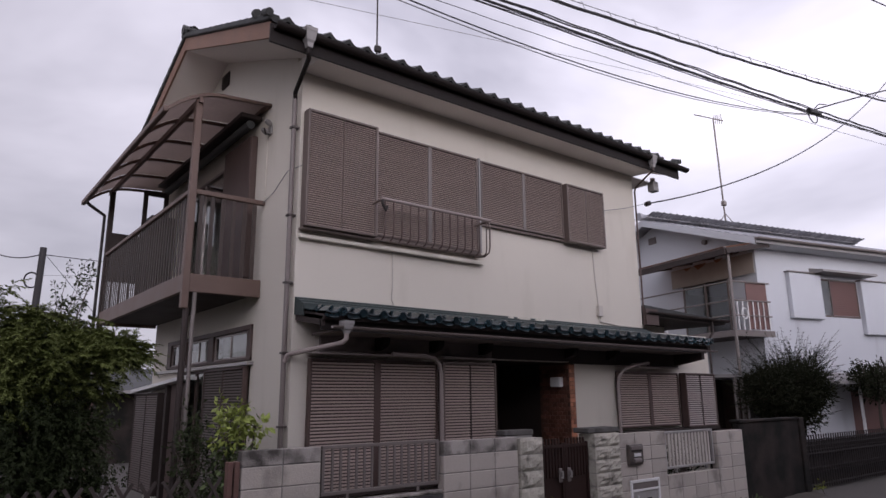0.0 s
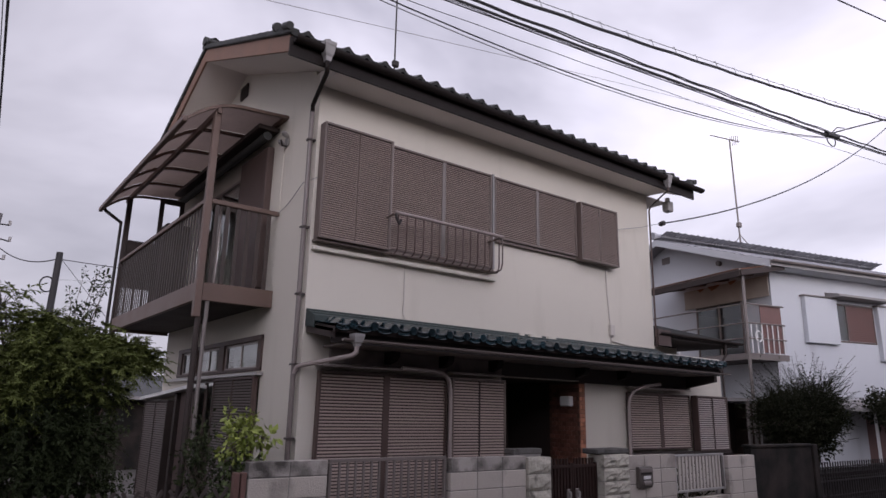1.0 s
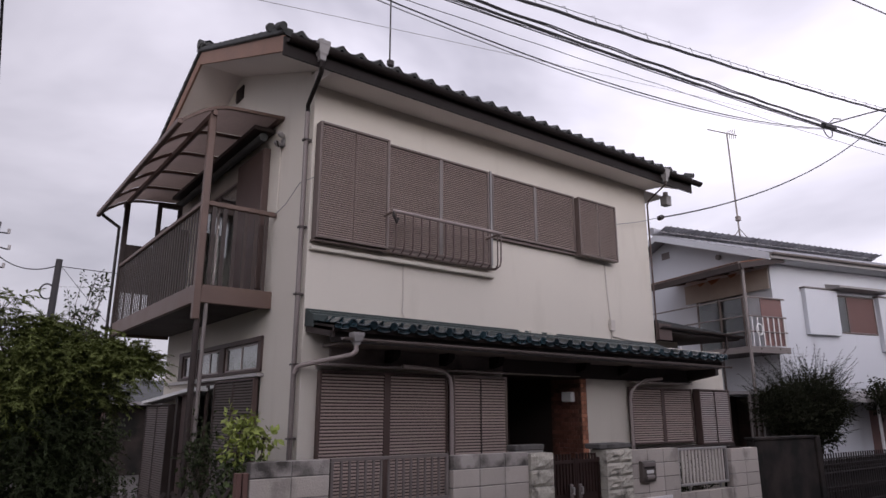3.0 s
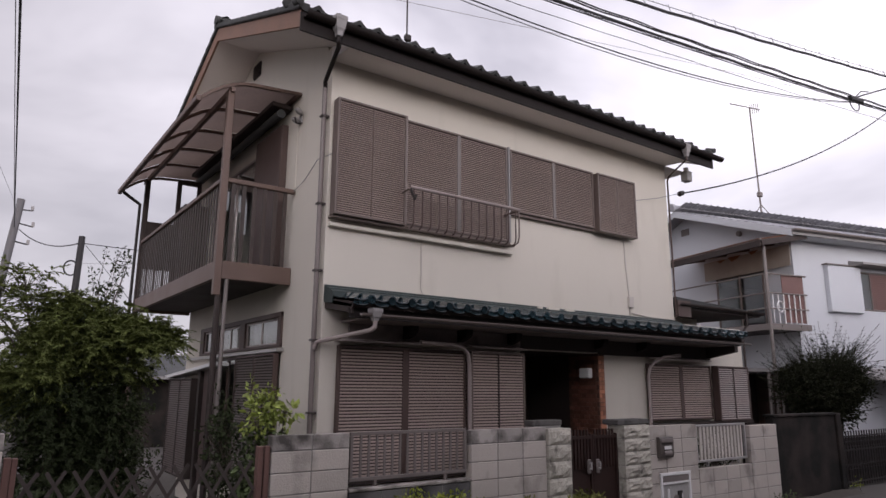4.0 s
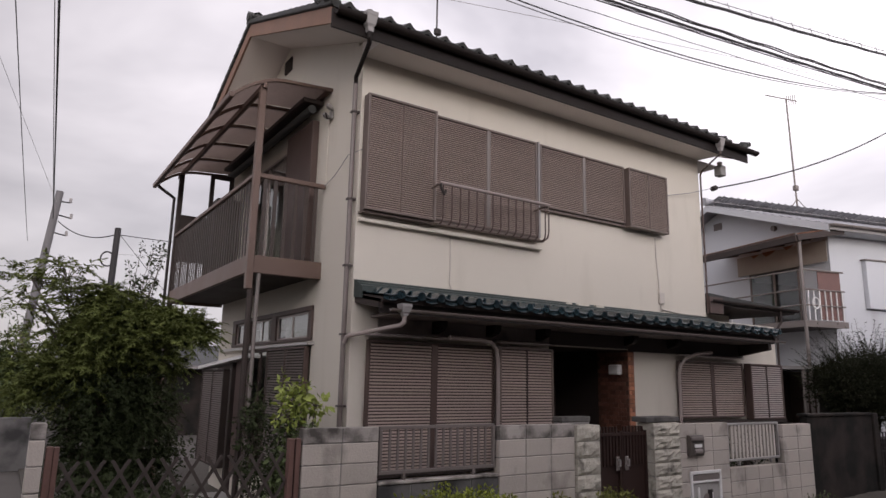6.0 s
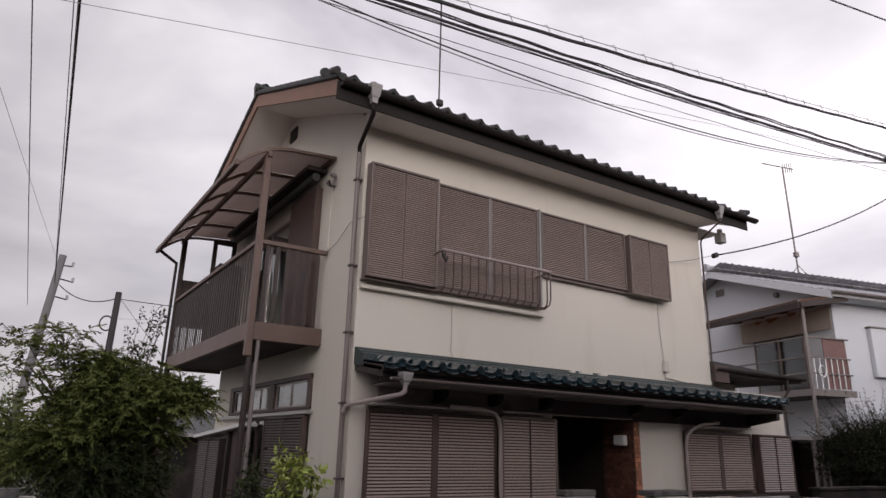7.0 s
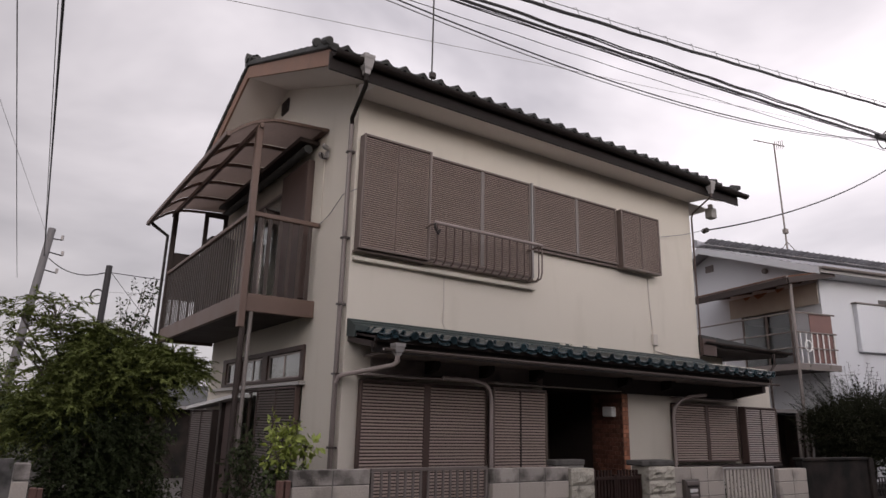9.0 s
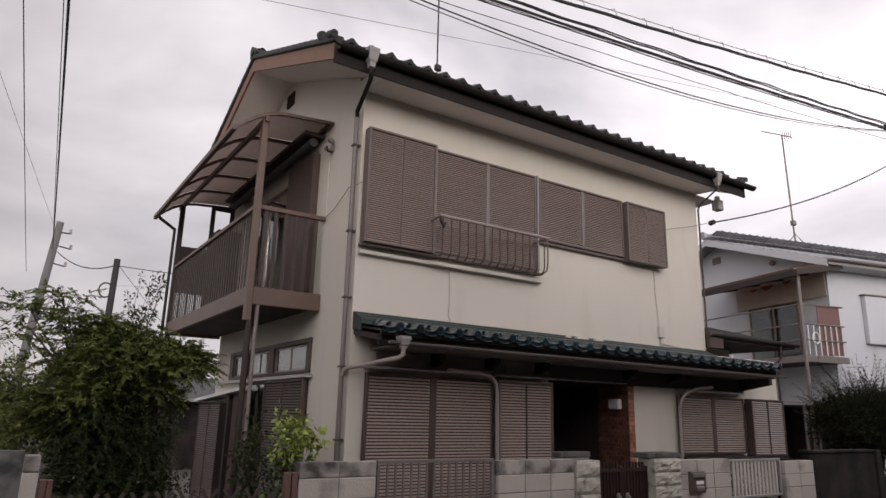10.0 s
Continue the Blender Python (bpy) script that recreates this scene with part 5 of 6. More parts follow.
def shrub(name, at, blobs, label, material, seed, n_clumps, cr, per, size, trunk_r=0.05, category="shrub", shoots=0, top=None, shoot_len=0.8, plume=(1.0, 1.0, 1.0)):
    """A shrub: stems that fork from the base into the clumps of the crown."""
    rng = np.random.default_rng(seed)
    ob = thing(name, at, label, category, "azalea bushes along the wall" if name == "azalea_bush" else "")
    clumps = []
    weights = np.array([b[3] * b[4] * b[5] for b in blobs])
    for _ in range(n_clumps):
        bx, by, bz, rx, ry, rz = blobs[rng.choice(len(blobs), p=weights / weights.sum())]
        d = rng.normal(size=3)
        d *= (rng.uniform(0.15, 1.0) ** 0.45) / np.linalg.norm(d)
        clumps.append((bx + d[0] * rx, by + d[1] * ry, max(0.15, bz + d[2] * rz), cr * rng.uniform(0.55, 1.3)))
    bm = bmesh.new()
    base = Vector(at)
    for k, (bx, by, bz, rx, ry, rz) in enumerate(blobs):
        mid = Vector((bx, by, bz))
        f0 = base + Vector((rng.uniform(-0.1, 0.1), rng.uniform(-0.1, 0.1), 0))
        tube(bm, [f0, f0.lerp(mid, 0.5) + Vector(rng.uniform(-0.1, 0.1, 3)), mid], [trunk_r, trunk_r * 0.7, trunk_r * 0.35], 7)
    for c in clumps[:: max(1, len(clumps) // 70)]:
        near = min(blobs, key=lambda b: (b[0] - c[0]) ** 2 + (b[1] - c[1]) ** 2 + (b[2] - c[2]) ** 2)
        m = Vector(near[:3])
        q = Vector(c[:3])
        tube(bm, [m, m.lerp(q, 0.6) + Vector(rng.uniform(-0.06, 0.06, 3)), q], [trunk_r * 0.3, trunk_r * 0.2, trunk_r * 0.08], 5)
    tips = []
    for k in range(shoots):
        bx, by, bz, rx, ry, rz = top[rng.integers(len(top))]
        p = Vector((bx + rng.uniform(-rx, rx), by + rng.uniform(-ry, ry), bz + rz * 0.6))
        d = Vector((rng.uniform(-0.45, 0.45), rng.uniform(-0.3, 0.3), 1.0)).normalized() * shoot_len * rng.uniform(0.5, 1.1)
        tube(bm, [p, p + d * 0.5 + Vector(rng.uniform(-0.03, 0.03, 3)), p + d], [0.010, 0.007, 0.003], 5)
        for q in np.linspace(0.25, 1.0, 9):
            w = p + d * float(q)
            tips.append((w.x + rng.uniform(-0.05, 0.05), w.y, w.z, 0.12 * (1.2 - 0.6 * float(q))))
    part("branchwork", bm, M_BARK, ob)
    leaves("crown", rng, clumps, per, size, material, ob, plume=plume)
    if tips:
        leaves("shoot_leaves", rng, tips, per * 0.45, size, material, ob)
    return ob


def sprays(name, rng, blobs, count, length, leaf, material, parent, rise=0.25, droop=0.5, pairs=12, wide=0.30, inner=0.45):
    """Feathery foliage: arching twigs set with pairs of narrow leaflets, many over the skin of each blob and fewer inside."""
    w = np.array([b[3] * b[4] + b[4] * b[5] + b[3] * b[5] for b in blobs])
    pick = rng.choice(len(blobs), count, p=w / w.sum())
    B = np.array(blobs)[pick]
    d = rng.normal(size=(count, 3))
    d /= np.linalg.norm(d, axis=1)[:, None]
    p0 = B[:, :3] + d * B[:, 3:] * (rng.uniform(0.0, 1.0, count) ** inner)[:, None] * rng.uniform(0.75, 1.12, count)[:, None]
    g = d * np.array((1.0, 1.0, 0.35)) + rng.normal(size=(count, 3)) * 0.35
    g[:, 2] += rise
    g /= np.linalg.norm(g, axis=1)[:, None]
    L = length * rng.uniform(0.5, 1.25, count)
    t = np.linspace(0.12, 1.0, pairs)
    p = p0[:, None, :] + g[:, None, :] * (L[:, None] * t)[:, :, None]
    p[:, :, 2] -= droop * L[:, None] * t ** 2
    tang = np.repeat(g[:, None, :], pairs, 1).copy()
    tang[:, :, 2] -= 2 * droop * t
    tang /= np.linalg.norm(tang, axis=2)[:, :, None]
    side = np.cross(tang, np.array((0.0, 0.0, 1.0)))
    side /= np.linalg.norm(side, axis=2)[:, :, None] + 1e-6
    quads = []
    for s in (1, -1):
        a = 0.8 * s * side + 0.65 * tang + rng.normal(size=p.shape) * 0.28
        a[:, :, 2] -= 0.15
        a /= np.linalg.norm(a, axis=2)[:, :, None]
        c = np.cross(a, np.array((0.0, 0.0, 1.0))) + rng.normal(size=p.shape) * 0.35
        c /= np.linalg.norm(c, axis=2)[:, :, None] + 1e-6
        ln = (leaf * rng.uniform(0.6, 1.25, p.shape[:2]) * (1.1 - 0.45 * t))[:, :, None]
        up = np.cross(c, a) * ln * 0.06
        quads.append(np.stack([p, p + a * ln * 0.5 + c * ln * wide * 0.5 + up, p + a * ln, p + a * ln * 0.5 - c * ln * wide * 0.5 + up], 2).reshape(-1, 4, 3))
    # the twigs themselves, as thin three-sided strips
    e = 0.0035
    off = np.array((0.0, 0.0, e))
    for k in range(0, pairs - 1, 3):
        q, r = p[:, k], p[:, min(k + 3, pairs - 1)]
        sd = side[:, k] * e
        quads.append(np.stack([q - sd, q + sd, r + sd, r - sd], 1))
        quads.append(np.stack([q - off, q + off, r + off, r - off], 1))
    v = np.concatenate(quads).reshape(-1, 3) - np.array(BASE[parent])
    n = len(v) // 4
    me = bpy.data.meshes.new(name)
    me.from_pydata(v.tolist(), [], np.arange(4 * n).reshape(n, 4).tolist())
    me.materials.append(material)
    ob = new(name, me)
    ob.parent = parent
    BASE[ob] = BASE[parent]
    return ob


core = [(-2.62, 2.0, 1.95, 0.26, 0.5, 0.30), (-2.20, 2.0, 2.36, 0.34, 0.5, 0.42), (-1.85, 2.0, 2.30, 0.36, 0.45, 0.38), (-1.53, 1.95, 2.47, 0.22, 0.3, 0.16), (-2.12, 2.0, 2.72, 0.26, 0.35, 0.22),
        (-2.3, 2.0, 1.7, 0.52, 0.5, 0.5), (-1.85, 2.0, 1.5, 0.34, 0.5, 0.5), (-2.3, 2.0, 0.95, 0.50, 0.5, 0.7), (-1.8, 2.0, 0.8, 0.32, 0.45, 0.55), (-2.2, 0.9, 0.5, 0.42, 0.4, 0.42), (-1.65, 0.9, 0.42, 0.36, 0.35, 0.38), (-1.25, 0.3, 0.3, 0.22, 0.3, 0.28)]
# inner and low leaves take the darker M_LEAF: the crown's self-shade as colour
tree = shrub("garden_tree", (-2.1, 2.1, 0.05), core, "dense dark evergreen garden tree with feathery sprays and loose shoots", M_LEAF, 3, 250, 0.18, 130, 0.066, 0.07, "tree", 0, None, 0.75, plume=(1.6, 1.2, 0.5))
rng_l = np.random.default_rng(37)
lobes = []
for k in range(84):
    bx, by, bz, rx, ry, rz = core[k % 5]
    d = rng_l.normal(size=3)
    d *= rng_l.uniform(0.75, 1.05) / np.linalg.norm(d)
    r = rng_l.uniform(0.14, 0.27)
    lobes.append((bx + d[0] * rx, by + d[1] * ry, bz + d[2] * rz, r * 1.5, r * 1.2, r * 0.42))
sprays("spray_foliage", np.random.default_rng(31), lobes, 2900, 0.25, 0.075, M_LEAFO, tree, inner=0.3, droop=0.35, rise=0.2)
low_lobes = [(x, y - 0.35, z, rx * 0.9, 0.2, rz * 0.9) for x, y, z, rx, ry, rz in core[5:]]
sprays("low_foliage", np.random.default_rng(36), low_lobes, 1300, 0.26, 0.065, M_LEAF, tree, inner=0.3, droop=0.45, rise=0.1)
loose = [(-3.12, 2.0, 2.98, 0.34, 0.3, 0.08), (-2.80, 2.0, 3.16, 0.30, 0.3, 0.07), (-3.05, 2.0, 2.72, 0.36, 0.3, 0.07), (-2.72, 2.0, 2.90, 0.30, 0.3, 0.08), (-2.42, 2.0, 2.84, 0.26, 0.3, 0.10), (-2.85, 2.0, 2.42, 0.3, 0.3, 0.1)]
sprays("top_foliage", np.random.default_rng(32), loose, 200, 0.26, 0.075, M_LEAFO, tree, rise=0.2, droop=0.3, pairs=9, wide=0.40)
bm = bmesh.new()
rng_b = np.random.default_rng(38)
for x, y, z, rx, ry, rz in loose:
    q = Vector((x, y, z))
    tube(bm, [(-2.5, 2.0, 2.0), Vector((-2.5, 2.0, 2.0)).lerp(q, 0.55) + Vector(rng_b.uniform(-0.06, 0.06, 3)), q], [0.02, 0.013, 0.006], 5)
    for k in range(5):
        e = q + Vector((rng_b.uniform(-1, 1) * rx, rng_b.uniform(-1, 1) * ry, rng_b.uniform(0, 1.5) * rz))
        tube(bm, [q.lerp(Vector((-2.5, 2.0, 2.0)), 0.15), e], [0.006, 0.003], 4)
part("top_branchwork", bm, M_BARK, tree)
bm = bmesh.new()
twig_leaves = []
for k in range(11):
    p = Vector((rng_b.uniform(-2.25, -1.75), 2.0, 2.75))
    q = p + Vector((rng_b.uniform(-0.05, 0.32), rng_b.uniform(-0.1, 0.1), rng_b.uniform(0.35, 0.85)))
    mid = p.lerp(q, 0.5) + Vector((rng_b.uniform(-0.05, 0.05), 0, 0))
    tube(bm, [p, mid, q], [0.006, 0.004, 0.002], 4)
    for j in range(9):
        w = mid.lerp(q, j / 8) if j > 2 else p.lerp(mid, 0.5 + j / 6)
        twig_leaves.append((w.x, w.y, w.z, 0.035))
part("bare_shoots", bm, M_BARK, tree)
leaves("shoot_foliage", rng_b, twig_leaves, 300, 0.05, M_LEAF, tree)["kind"] = "stuff"
hedge_blobs = [(-4.3, 10.8, 1.9, 1.0, 0.7, 1.05), (-3.25, 10.7, 1.9, 0.55, 0.6, 0.95), (-2.75, 10.9, 1.5, 0.4, 0.6, 0.7)]
lane = shrub("garden_tree", (-3.6, 10.8, 0.0), hedge_blobs, "ragged green garden shrub behind the lane wall", M_LEAF2, 5, 200, 0.28, 90, 0.09, 0.05, "tree", 14, [(-3.7, 10.8, 1.9, 0.8, 0.7, 0.9)], 0.9, plume=(1.6, 1.2, 0.5))
sprays("spray_foliage", np.random.default_rng(33), hedge_blobs, 1100, 0.45, 0.11, M_LEAFO, lane)
sap = shrub("sapling", (-0.62, 0.1, 0.05), [(-0.62, 0.05, 1.74, 0.15, 0.13, 0.20), (-0.38, 0.0, 1.62, 0.11, 0.1, 0.07), (-0.66, 0.05, 1.50, 0.14, 0.12, 0.13)], "young yellow-green broadleaf sapling by the house corner", M_LEAFY, 7, 44, 0.085, 150, 0.085, 0.018)
rng_s = np.random.default_rng(71)
# duller leaves low down: the lit top and darker foot are put into colour
leaves("lower_leaves", rng_s, [(-0.60 + rng_s.uniform(-0.16, 0.16), 0.06 + rng_s.uniform(-0.12, 0.12), rng_s.uniform(0.6, 1.45), 0.09) for _ in range(60)], 130, 0.075, M_LEAF2, sap)
shrub("garden_shrub", (-0.8, 7.0, 0.05), [(-0.9, 7.0, 0.7, 0.5, 0.4, 0.6), (-0.35, 7.2, 0.55, 0.4, 0.4, 0.5), (-1.3, 7.1, 1.0, 0.4, 0.4, 0.8), (-0.65, 7.0, 1.3, 0.42, 0.4, 0.6)], "dark leafy shrub behind the house corner", M_LEAF, 14, 110, 0.17, 100, 0.075, 0.02)
# invented shrub, added only to keep the pale fence's gaps dark
shrub("garden_shrub", (6.7, -0.3, 0.05), [(6.35, -0.3, 0.75, 0.45, 0.14, 0.5), (7.05, -0.3, 0.75, 0.40, 0.14, 0.5)], "added dark shrub that makes the gaps of the pale fence dark", M_LEAF, 16, 120, 0.12, 120, 0.05, 0.015)
shrub("garden_shrub", (-1.8, 0.15, 0.05), [(-2.35, 0.1, 0.42, 0.38, 0.25, 0.38), (-1.75, 0.15, 0.45, 0.36, 0.25, 0.40), (-1.3, 0.1, 0.22, 0.28, 0.22, 0.18)], "low dark shrub behind the lattice gate", M_LEAF, 15, 130, 0.12, 120, 0.055, 0.015)
shrub("garden_shrub", (-0.85, 1.0, 0.05), [(-0.78, 0.7, 1.1, 0.2, 0.25, 0.75), (-0.6, 0.3, 0.8, 0.22, 0.25, 0.55)], "dark leafy shrub against the house", M_LEAF, 8, 120, 0.13, 110, 0.055, 0.02)
shrub("azalea_bush", (0.65, -1.15, 0.0), [(0.12, -1.15, 0.44, 0.28, 0.26, 0.32), (0.55, -1.15, 0.50, 0.36, 0.28, 0.34), (1.0, -1.15, 0.48, 0.34, 0.28, 0.33), (1.33, -1.15, 0.38, 0.22, 0.26, 0.30)], "rounded yellow-green azalea bush at the foot of the wall", M_LEAFH, 9, 250, 0.12, 260, 0.050, 0.02)
shrub("azalea_bush", (2.6, -1.15, 0.0), [(2.05, -1.15, 0.34, 0.30, 0.26, 0.27), (2.45, -1.15, 0.30, 0.26, 0.26, 0.28), (2.95, -1.15, 0.36, 0.32, 0.26, 0.30)], "rounded dull green azalea bush beside the gate", M_LEAFD, 10, 200, 0.12, 260, 0.050, 0.02)
shrub("azalea_bush", (-0.45, -1.15, 0.0), [(-0.45, -1.15, 0.32, 0.27, 0.24, 0.24)], "low azalea bush at the foot of the wall", M_LEAFH, 11, 60, 0.11, 150, 0.050, 0.015)
pine = [(13.0, 0.6, 2.0, 1.05, 0.8, 0.58), (12.1, 0.6, 1.85, 0.55, 0.6, 0.40), (13.9, 0.6, 2.1, 0.60, 0.6, 0.46), (13.0, 0.6, 1.55, 0.85, 0.6, 0.36)]
pine_tree = shrub("clipped_pine", (13.0, 0.6, 0.0), pine, "dark rounded clipped pine with ragged upright shoots", M_NEEDLE, 12, 200, 0.24, 120, 0.075, 0.09, "tree", 0, pine, 0.8)
sprays("needle_crown", np.random.default_rng(34), pine, 1500, 0.40, 0.10, M_NEEDLE, pine_tree, rise=0.5, droop=0.05, pairs=9, wide=0.16, inner=0.3)
sprays("shoot_needles", np.random.default_rng(35), [(13.7, 0.6, 2.50, 0.65, 0.5, 0.24), (13.0, 0.6, 2.30, 0.8, 0.5, 0.22), (14.2, 0.6, 2.35, 0.4, 0.4, 0.2), (12.0, 0.6, 2.05, 0.6, 0.4, 0.18)], 250, 0.85, 0.095, M_NEEDLE, pine_tree, rise=1.0, droop=0.05, pairs=9, wide=0.30)
shrub("clipped_pine", (17.4, 0.2, 0.0), [(17.4, 0.2, 2.2, 0.9, 0.7, 0.4)], "small dark clipped pine", M_NEEDLE, 13, 90, 0.24, 80, 0.085, 0.07, "tree", 12, [(17.4, 0.2, 2.2, 0.9, 0.7, 0.4)], 0.4)

# dirt and weeds along the foot of the wall
rng_d = np.random.default_rng(81)
bm = bmesh.new()
prev = None
for k in range(61):
    x = 4.8 + k * 0.1
    h = 0.05 + 0.015 * float(rng_d.random()) + 0.03 * math.sin(1.7 * x) ** 2
    d = 0.26 + 0.03 * float(rng_d.random()) + 0.06 * math.sin(2.3 * x)
    row = [bm.verts.new((x, FY + 0.004, h)), bm.verts.new((x, FY - 0.4 * d, 0.6 * h)), bm.verts.new((x, FY - d, -0.01))]
    if prev:
        for a in range(2):
            bm.faces.new((prev[a], row[a], row[a + 1], prev[a + 1]))
    prev = row
tagged(new("dirt_strip", finish("dirt_strip", bm, M_SOIL, smooth=True)), "dark dirt gathered along the foot of the wall", "dirt", kind="stuff")
for x, y, s, sd in ((8.32, -0.86, 0.13, 91), (7.9, -0.84, 0.08, 92), (10.86, -0.80, 0.12, 93), (6.3, -0.85, 0.05, 94)):
    shrub("weed", (x, y, 0.0), [(x, y, s, s, s * 0.7, s * 0.8)], "small green weed at the foot of the wall", M_LEAF2 if sd != 93 else M_LEAFH, sd, 12, 0.06, 120, 0.05, 0.006, "weed")

# ---------- poles and wires ----------
def utility_pole(at, top, r, material, label, arms):
    p = thing("utility_pole", at, label, "pole")
    part("pole", tube(bmesh.new(), [at, top], [r * 1.25, r], 12), material, p, smooth=True)
    for a, b in arms:
        part("arm", tubes(0.03, [a, b], n=6), M_POLED, p)
        part("insulator", tubes(0.06, [b, (b[0], b[1], b[2] + 0.2)], n=8), M_HOPPER, p)
    return p


utility_pole((-2.9, 26.0, 0), (-2.05, 26.0, 9.75), 0.15, M_POLE, "weathered leaning concrete utility pole", [((-2.1, 26, 9.3), (-1.6, 26, 9.3)), ((-2.1, 26, 8.7), (-1.5, 26, 8.6)), ((-2.2, 26, 7.9), (-1.6, 26, 7.8))])
lamp_pole = utility_pole((-0.35, 20.0, 0), (-0.25, 20.0, 7.25), 0.11, M_POLED, "dark steel pole with a hoop bracket", [])
part("hoop", tubes(0.03, [(-0.50 + 0.22 * math.cos(a), 20.0, 6.05 + 0.27 * math.sin(a)) for a in (0.9 + 4.4 * k / 12 for k in range(13))], n=6), M_POLED, lamp_pole)


def wire(name, a, b, sag, r, label="black overhead cable sagging across the street", material=None, n=24, twist=0.0):
    a, b = Vector(a), Vector(b)
    ob = thing(name, a, label, "cable", "overhead cables" if name == "overhead_cable" else "")
    pts = []
    for k in range(n + 1):
        t = k / n
        p = a.lerp(b, t)
        p.z -= 4 * sag * t * (1 - t)
        if twist:
            p.z += twist * (math.sin(190 * t + 900 * r) + 0.6 * math.sin(71 * t + 2500 * r))
            p.y += twist * math.cos(190 * t)
        pts.append(p)
    part("cable", tubes(r, pts, n=5), material or M_WIRE, ob)
    return ob


WY = -1.5
for dz, dz2, r, sag, tw in ((0.0, 0.0, 0.019, 0.0, 0.001), (-0.05, -0.03, 0.012, -0.12, 0.005), (-0.03, 0.02, 0.009, 0.05, 0.004), (-0.10, -0.08, 0.011, -0.20, 0.006), (-0.14, -0.12, 0.006, -0.1, 0.004), (-0.20, -0.30, 0.005, 0.0, 0.002)):
    wire("overhead_cable", (-14, WY, 5.44 + dz), (26, WY, 9.90 + dz2), 0.48 + sag, r, n=240, twist=tw)
wire("overhead_cable", (-14, WY, 5.00), (26, WY, 11.42), 0.50, 0.024, "thick black overhead cable with spiral hangers", n=200, twist=0.006)
messenger = wire("overhead_cable", (-14, WY, 5.08), (26, WY, 11.46), 0.47, 0.006, "thin messenger wire with small hanger loops", M_THIN)
for k in range(34):
    t = 0.30 + k * 0.0155
    hx, hz = -14 + 40 * t, 5.08 + 6.38 * t - 1.88 * t * (1 - t)
    part("hanger", tubes(0.005, [(hx - 0.10, WY, hz - 0.02), (hx, WY, hz + 0.03), (hx + 0.05, WY, hz - 0.06), (hx + 0.10, WY, hz - 0.10)], n=4), M_THIN, messenger)
wire("overhead_cable", (-9, WY, 7.03), (11.2, WY, 7.78), 1.12, 0.009, "thin sagging overhead wire", M_WIRE)
wire("overhead_cable", (-9, WY, 6.98), (11.2, WY, 7.76), 1.14, 0.007, "thin sagging overhead wire", M_THIN)
wire("overhead_cable", (-14, WY, 3.22), (11.2, WY, 7.80), -0.14, 0.003, "faint thin overhead wire", M_HOPPER)
wire("overhead_cable", (0, WY, 8.90), (26, WY, 14.73), 0.0, 0.018)
wire("overhead_cable", (0, WY, 9.3), (26, WY, 15.6), 0.0, 0.010)
wire("service_cable", (6.75, -0.2, 5.30), (21.0, -0.2, 12.1), 0.7, 0.014, "service cable rising from the house to the street line")
part("insulator", tubes(0.045, [(6.70, -0.2, 5.28), (6.80, -0.2, 5.32)], n=10), M_IRON, bpy.data.objects["service_cable"], "black anchor insulator", smooth=True)
part("lead_wire", tubes(0.006, [(6.72, -0.2, 5.30), (6.2, -0.12, 5.14), (5.75, -0.05, 5.04), (5.58, -0.004, 5.0)], n=5), M_THIN, bpy.data.objects["service_cable"])
wire("service_cable", (11.2, WY, 7.88), (16.5, -3.5, 9.6), -0.1, 0.016, "service cable leaving the street line")
knot = thing("cable_closure", (11.2, WY, 7.75), "black cable joint hanging on the street line", "cable")
part("joint", tubes(0.06, [(10.9, WY, 7.78), (11.45, WY, 7.86)], n=8), M_WIRE, knot, smooth=True)
part("loop", tubes(0.012, [(11.1 + 0.22 * math.cos(a), WY, 7.72 + 0.16 * math.sin(a)) for a in (2 * math.pi * k / 12 for k in range(13))], n=5), M_WIRE, knot)
part("tail", tubes(0.012, [(11.2, WY, 7.9), (11.5, WY, 8.1), (11.9, WY, 8.2)], n=5), M_WIRE, knot)
P1 = (-2.17, 26.0, 8.46)
for q, r, sag in (((-4.32, -12.0, 10.40), 0.022, 0.0), ((-4.46, -12.0, 10.3), 0.010, 0.12), ((-4.40, -12.0, 10.6), 0.010, -0.05)):
    wire("overhead_cable", P1, q, sag, r, "black overhead cable along the side lane")
wire("overhead_cable", (-3.0, 26.0, 7.4), (-4.75, -12.0, 10.2), 0.2, 0.011, "thin overhead wire along the side lane", M_WIRE)
wire("overhead_cable", (-2.1, 26.0, 9.2), (-7.5, -12.0, 9.6), 0.1, 0.006, "faint thin wire along the side lane", M_THIN)
wire("overhead_cable", (-1.98, 26.0, 8.42), (-0.36, 20.0, 6.975), 0.35, 0.022, "black cable between the poles")
wire("overhead_cable", (-0.2, 20.0, 7.0), (9.0, 20.0, 7.25), 0.12, 0.016, "black cable leaving the far pole")
wire("overhead_cable", (-0.2, 20.0, 6.25), (9.0, 20.0, 7.1), 0.0, 0.007, "thin wire leaving the far pole", M_THIN)
wire("guy_wire", (-0.2, 20.0, 7.05), (6.04, 20.0, 0.0), 0.0, 0.010, "thin steel guy wire slanting down from the far pole", M_WIRE)

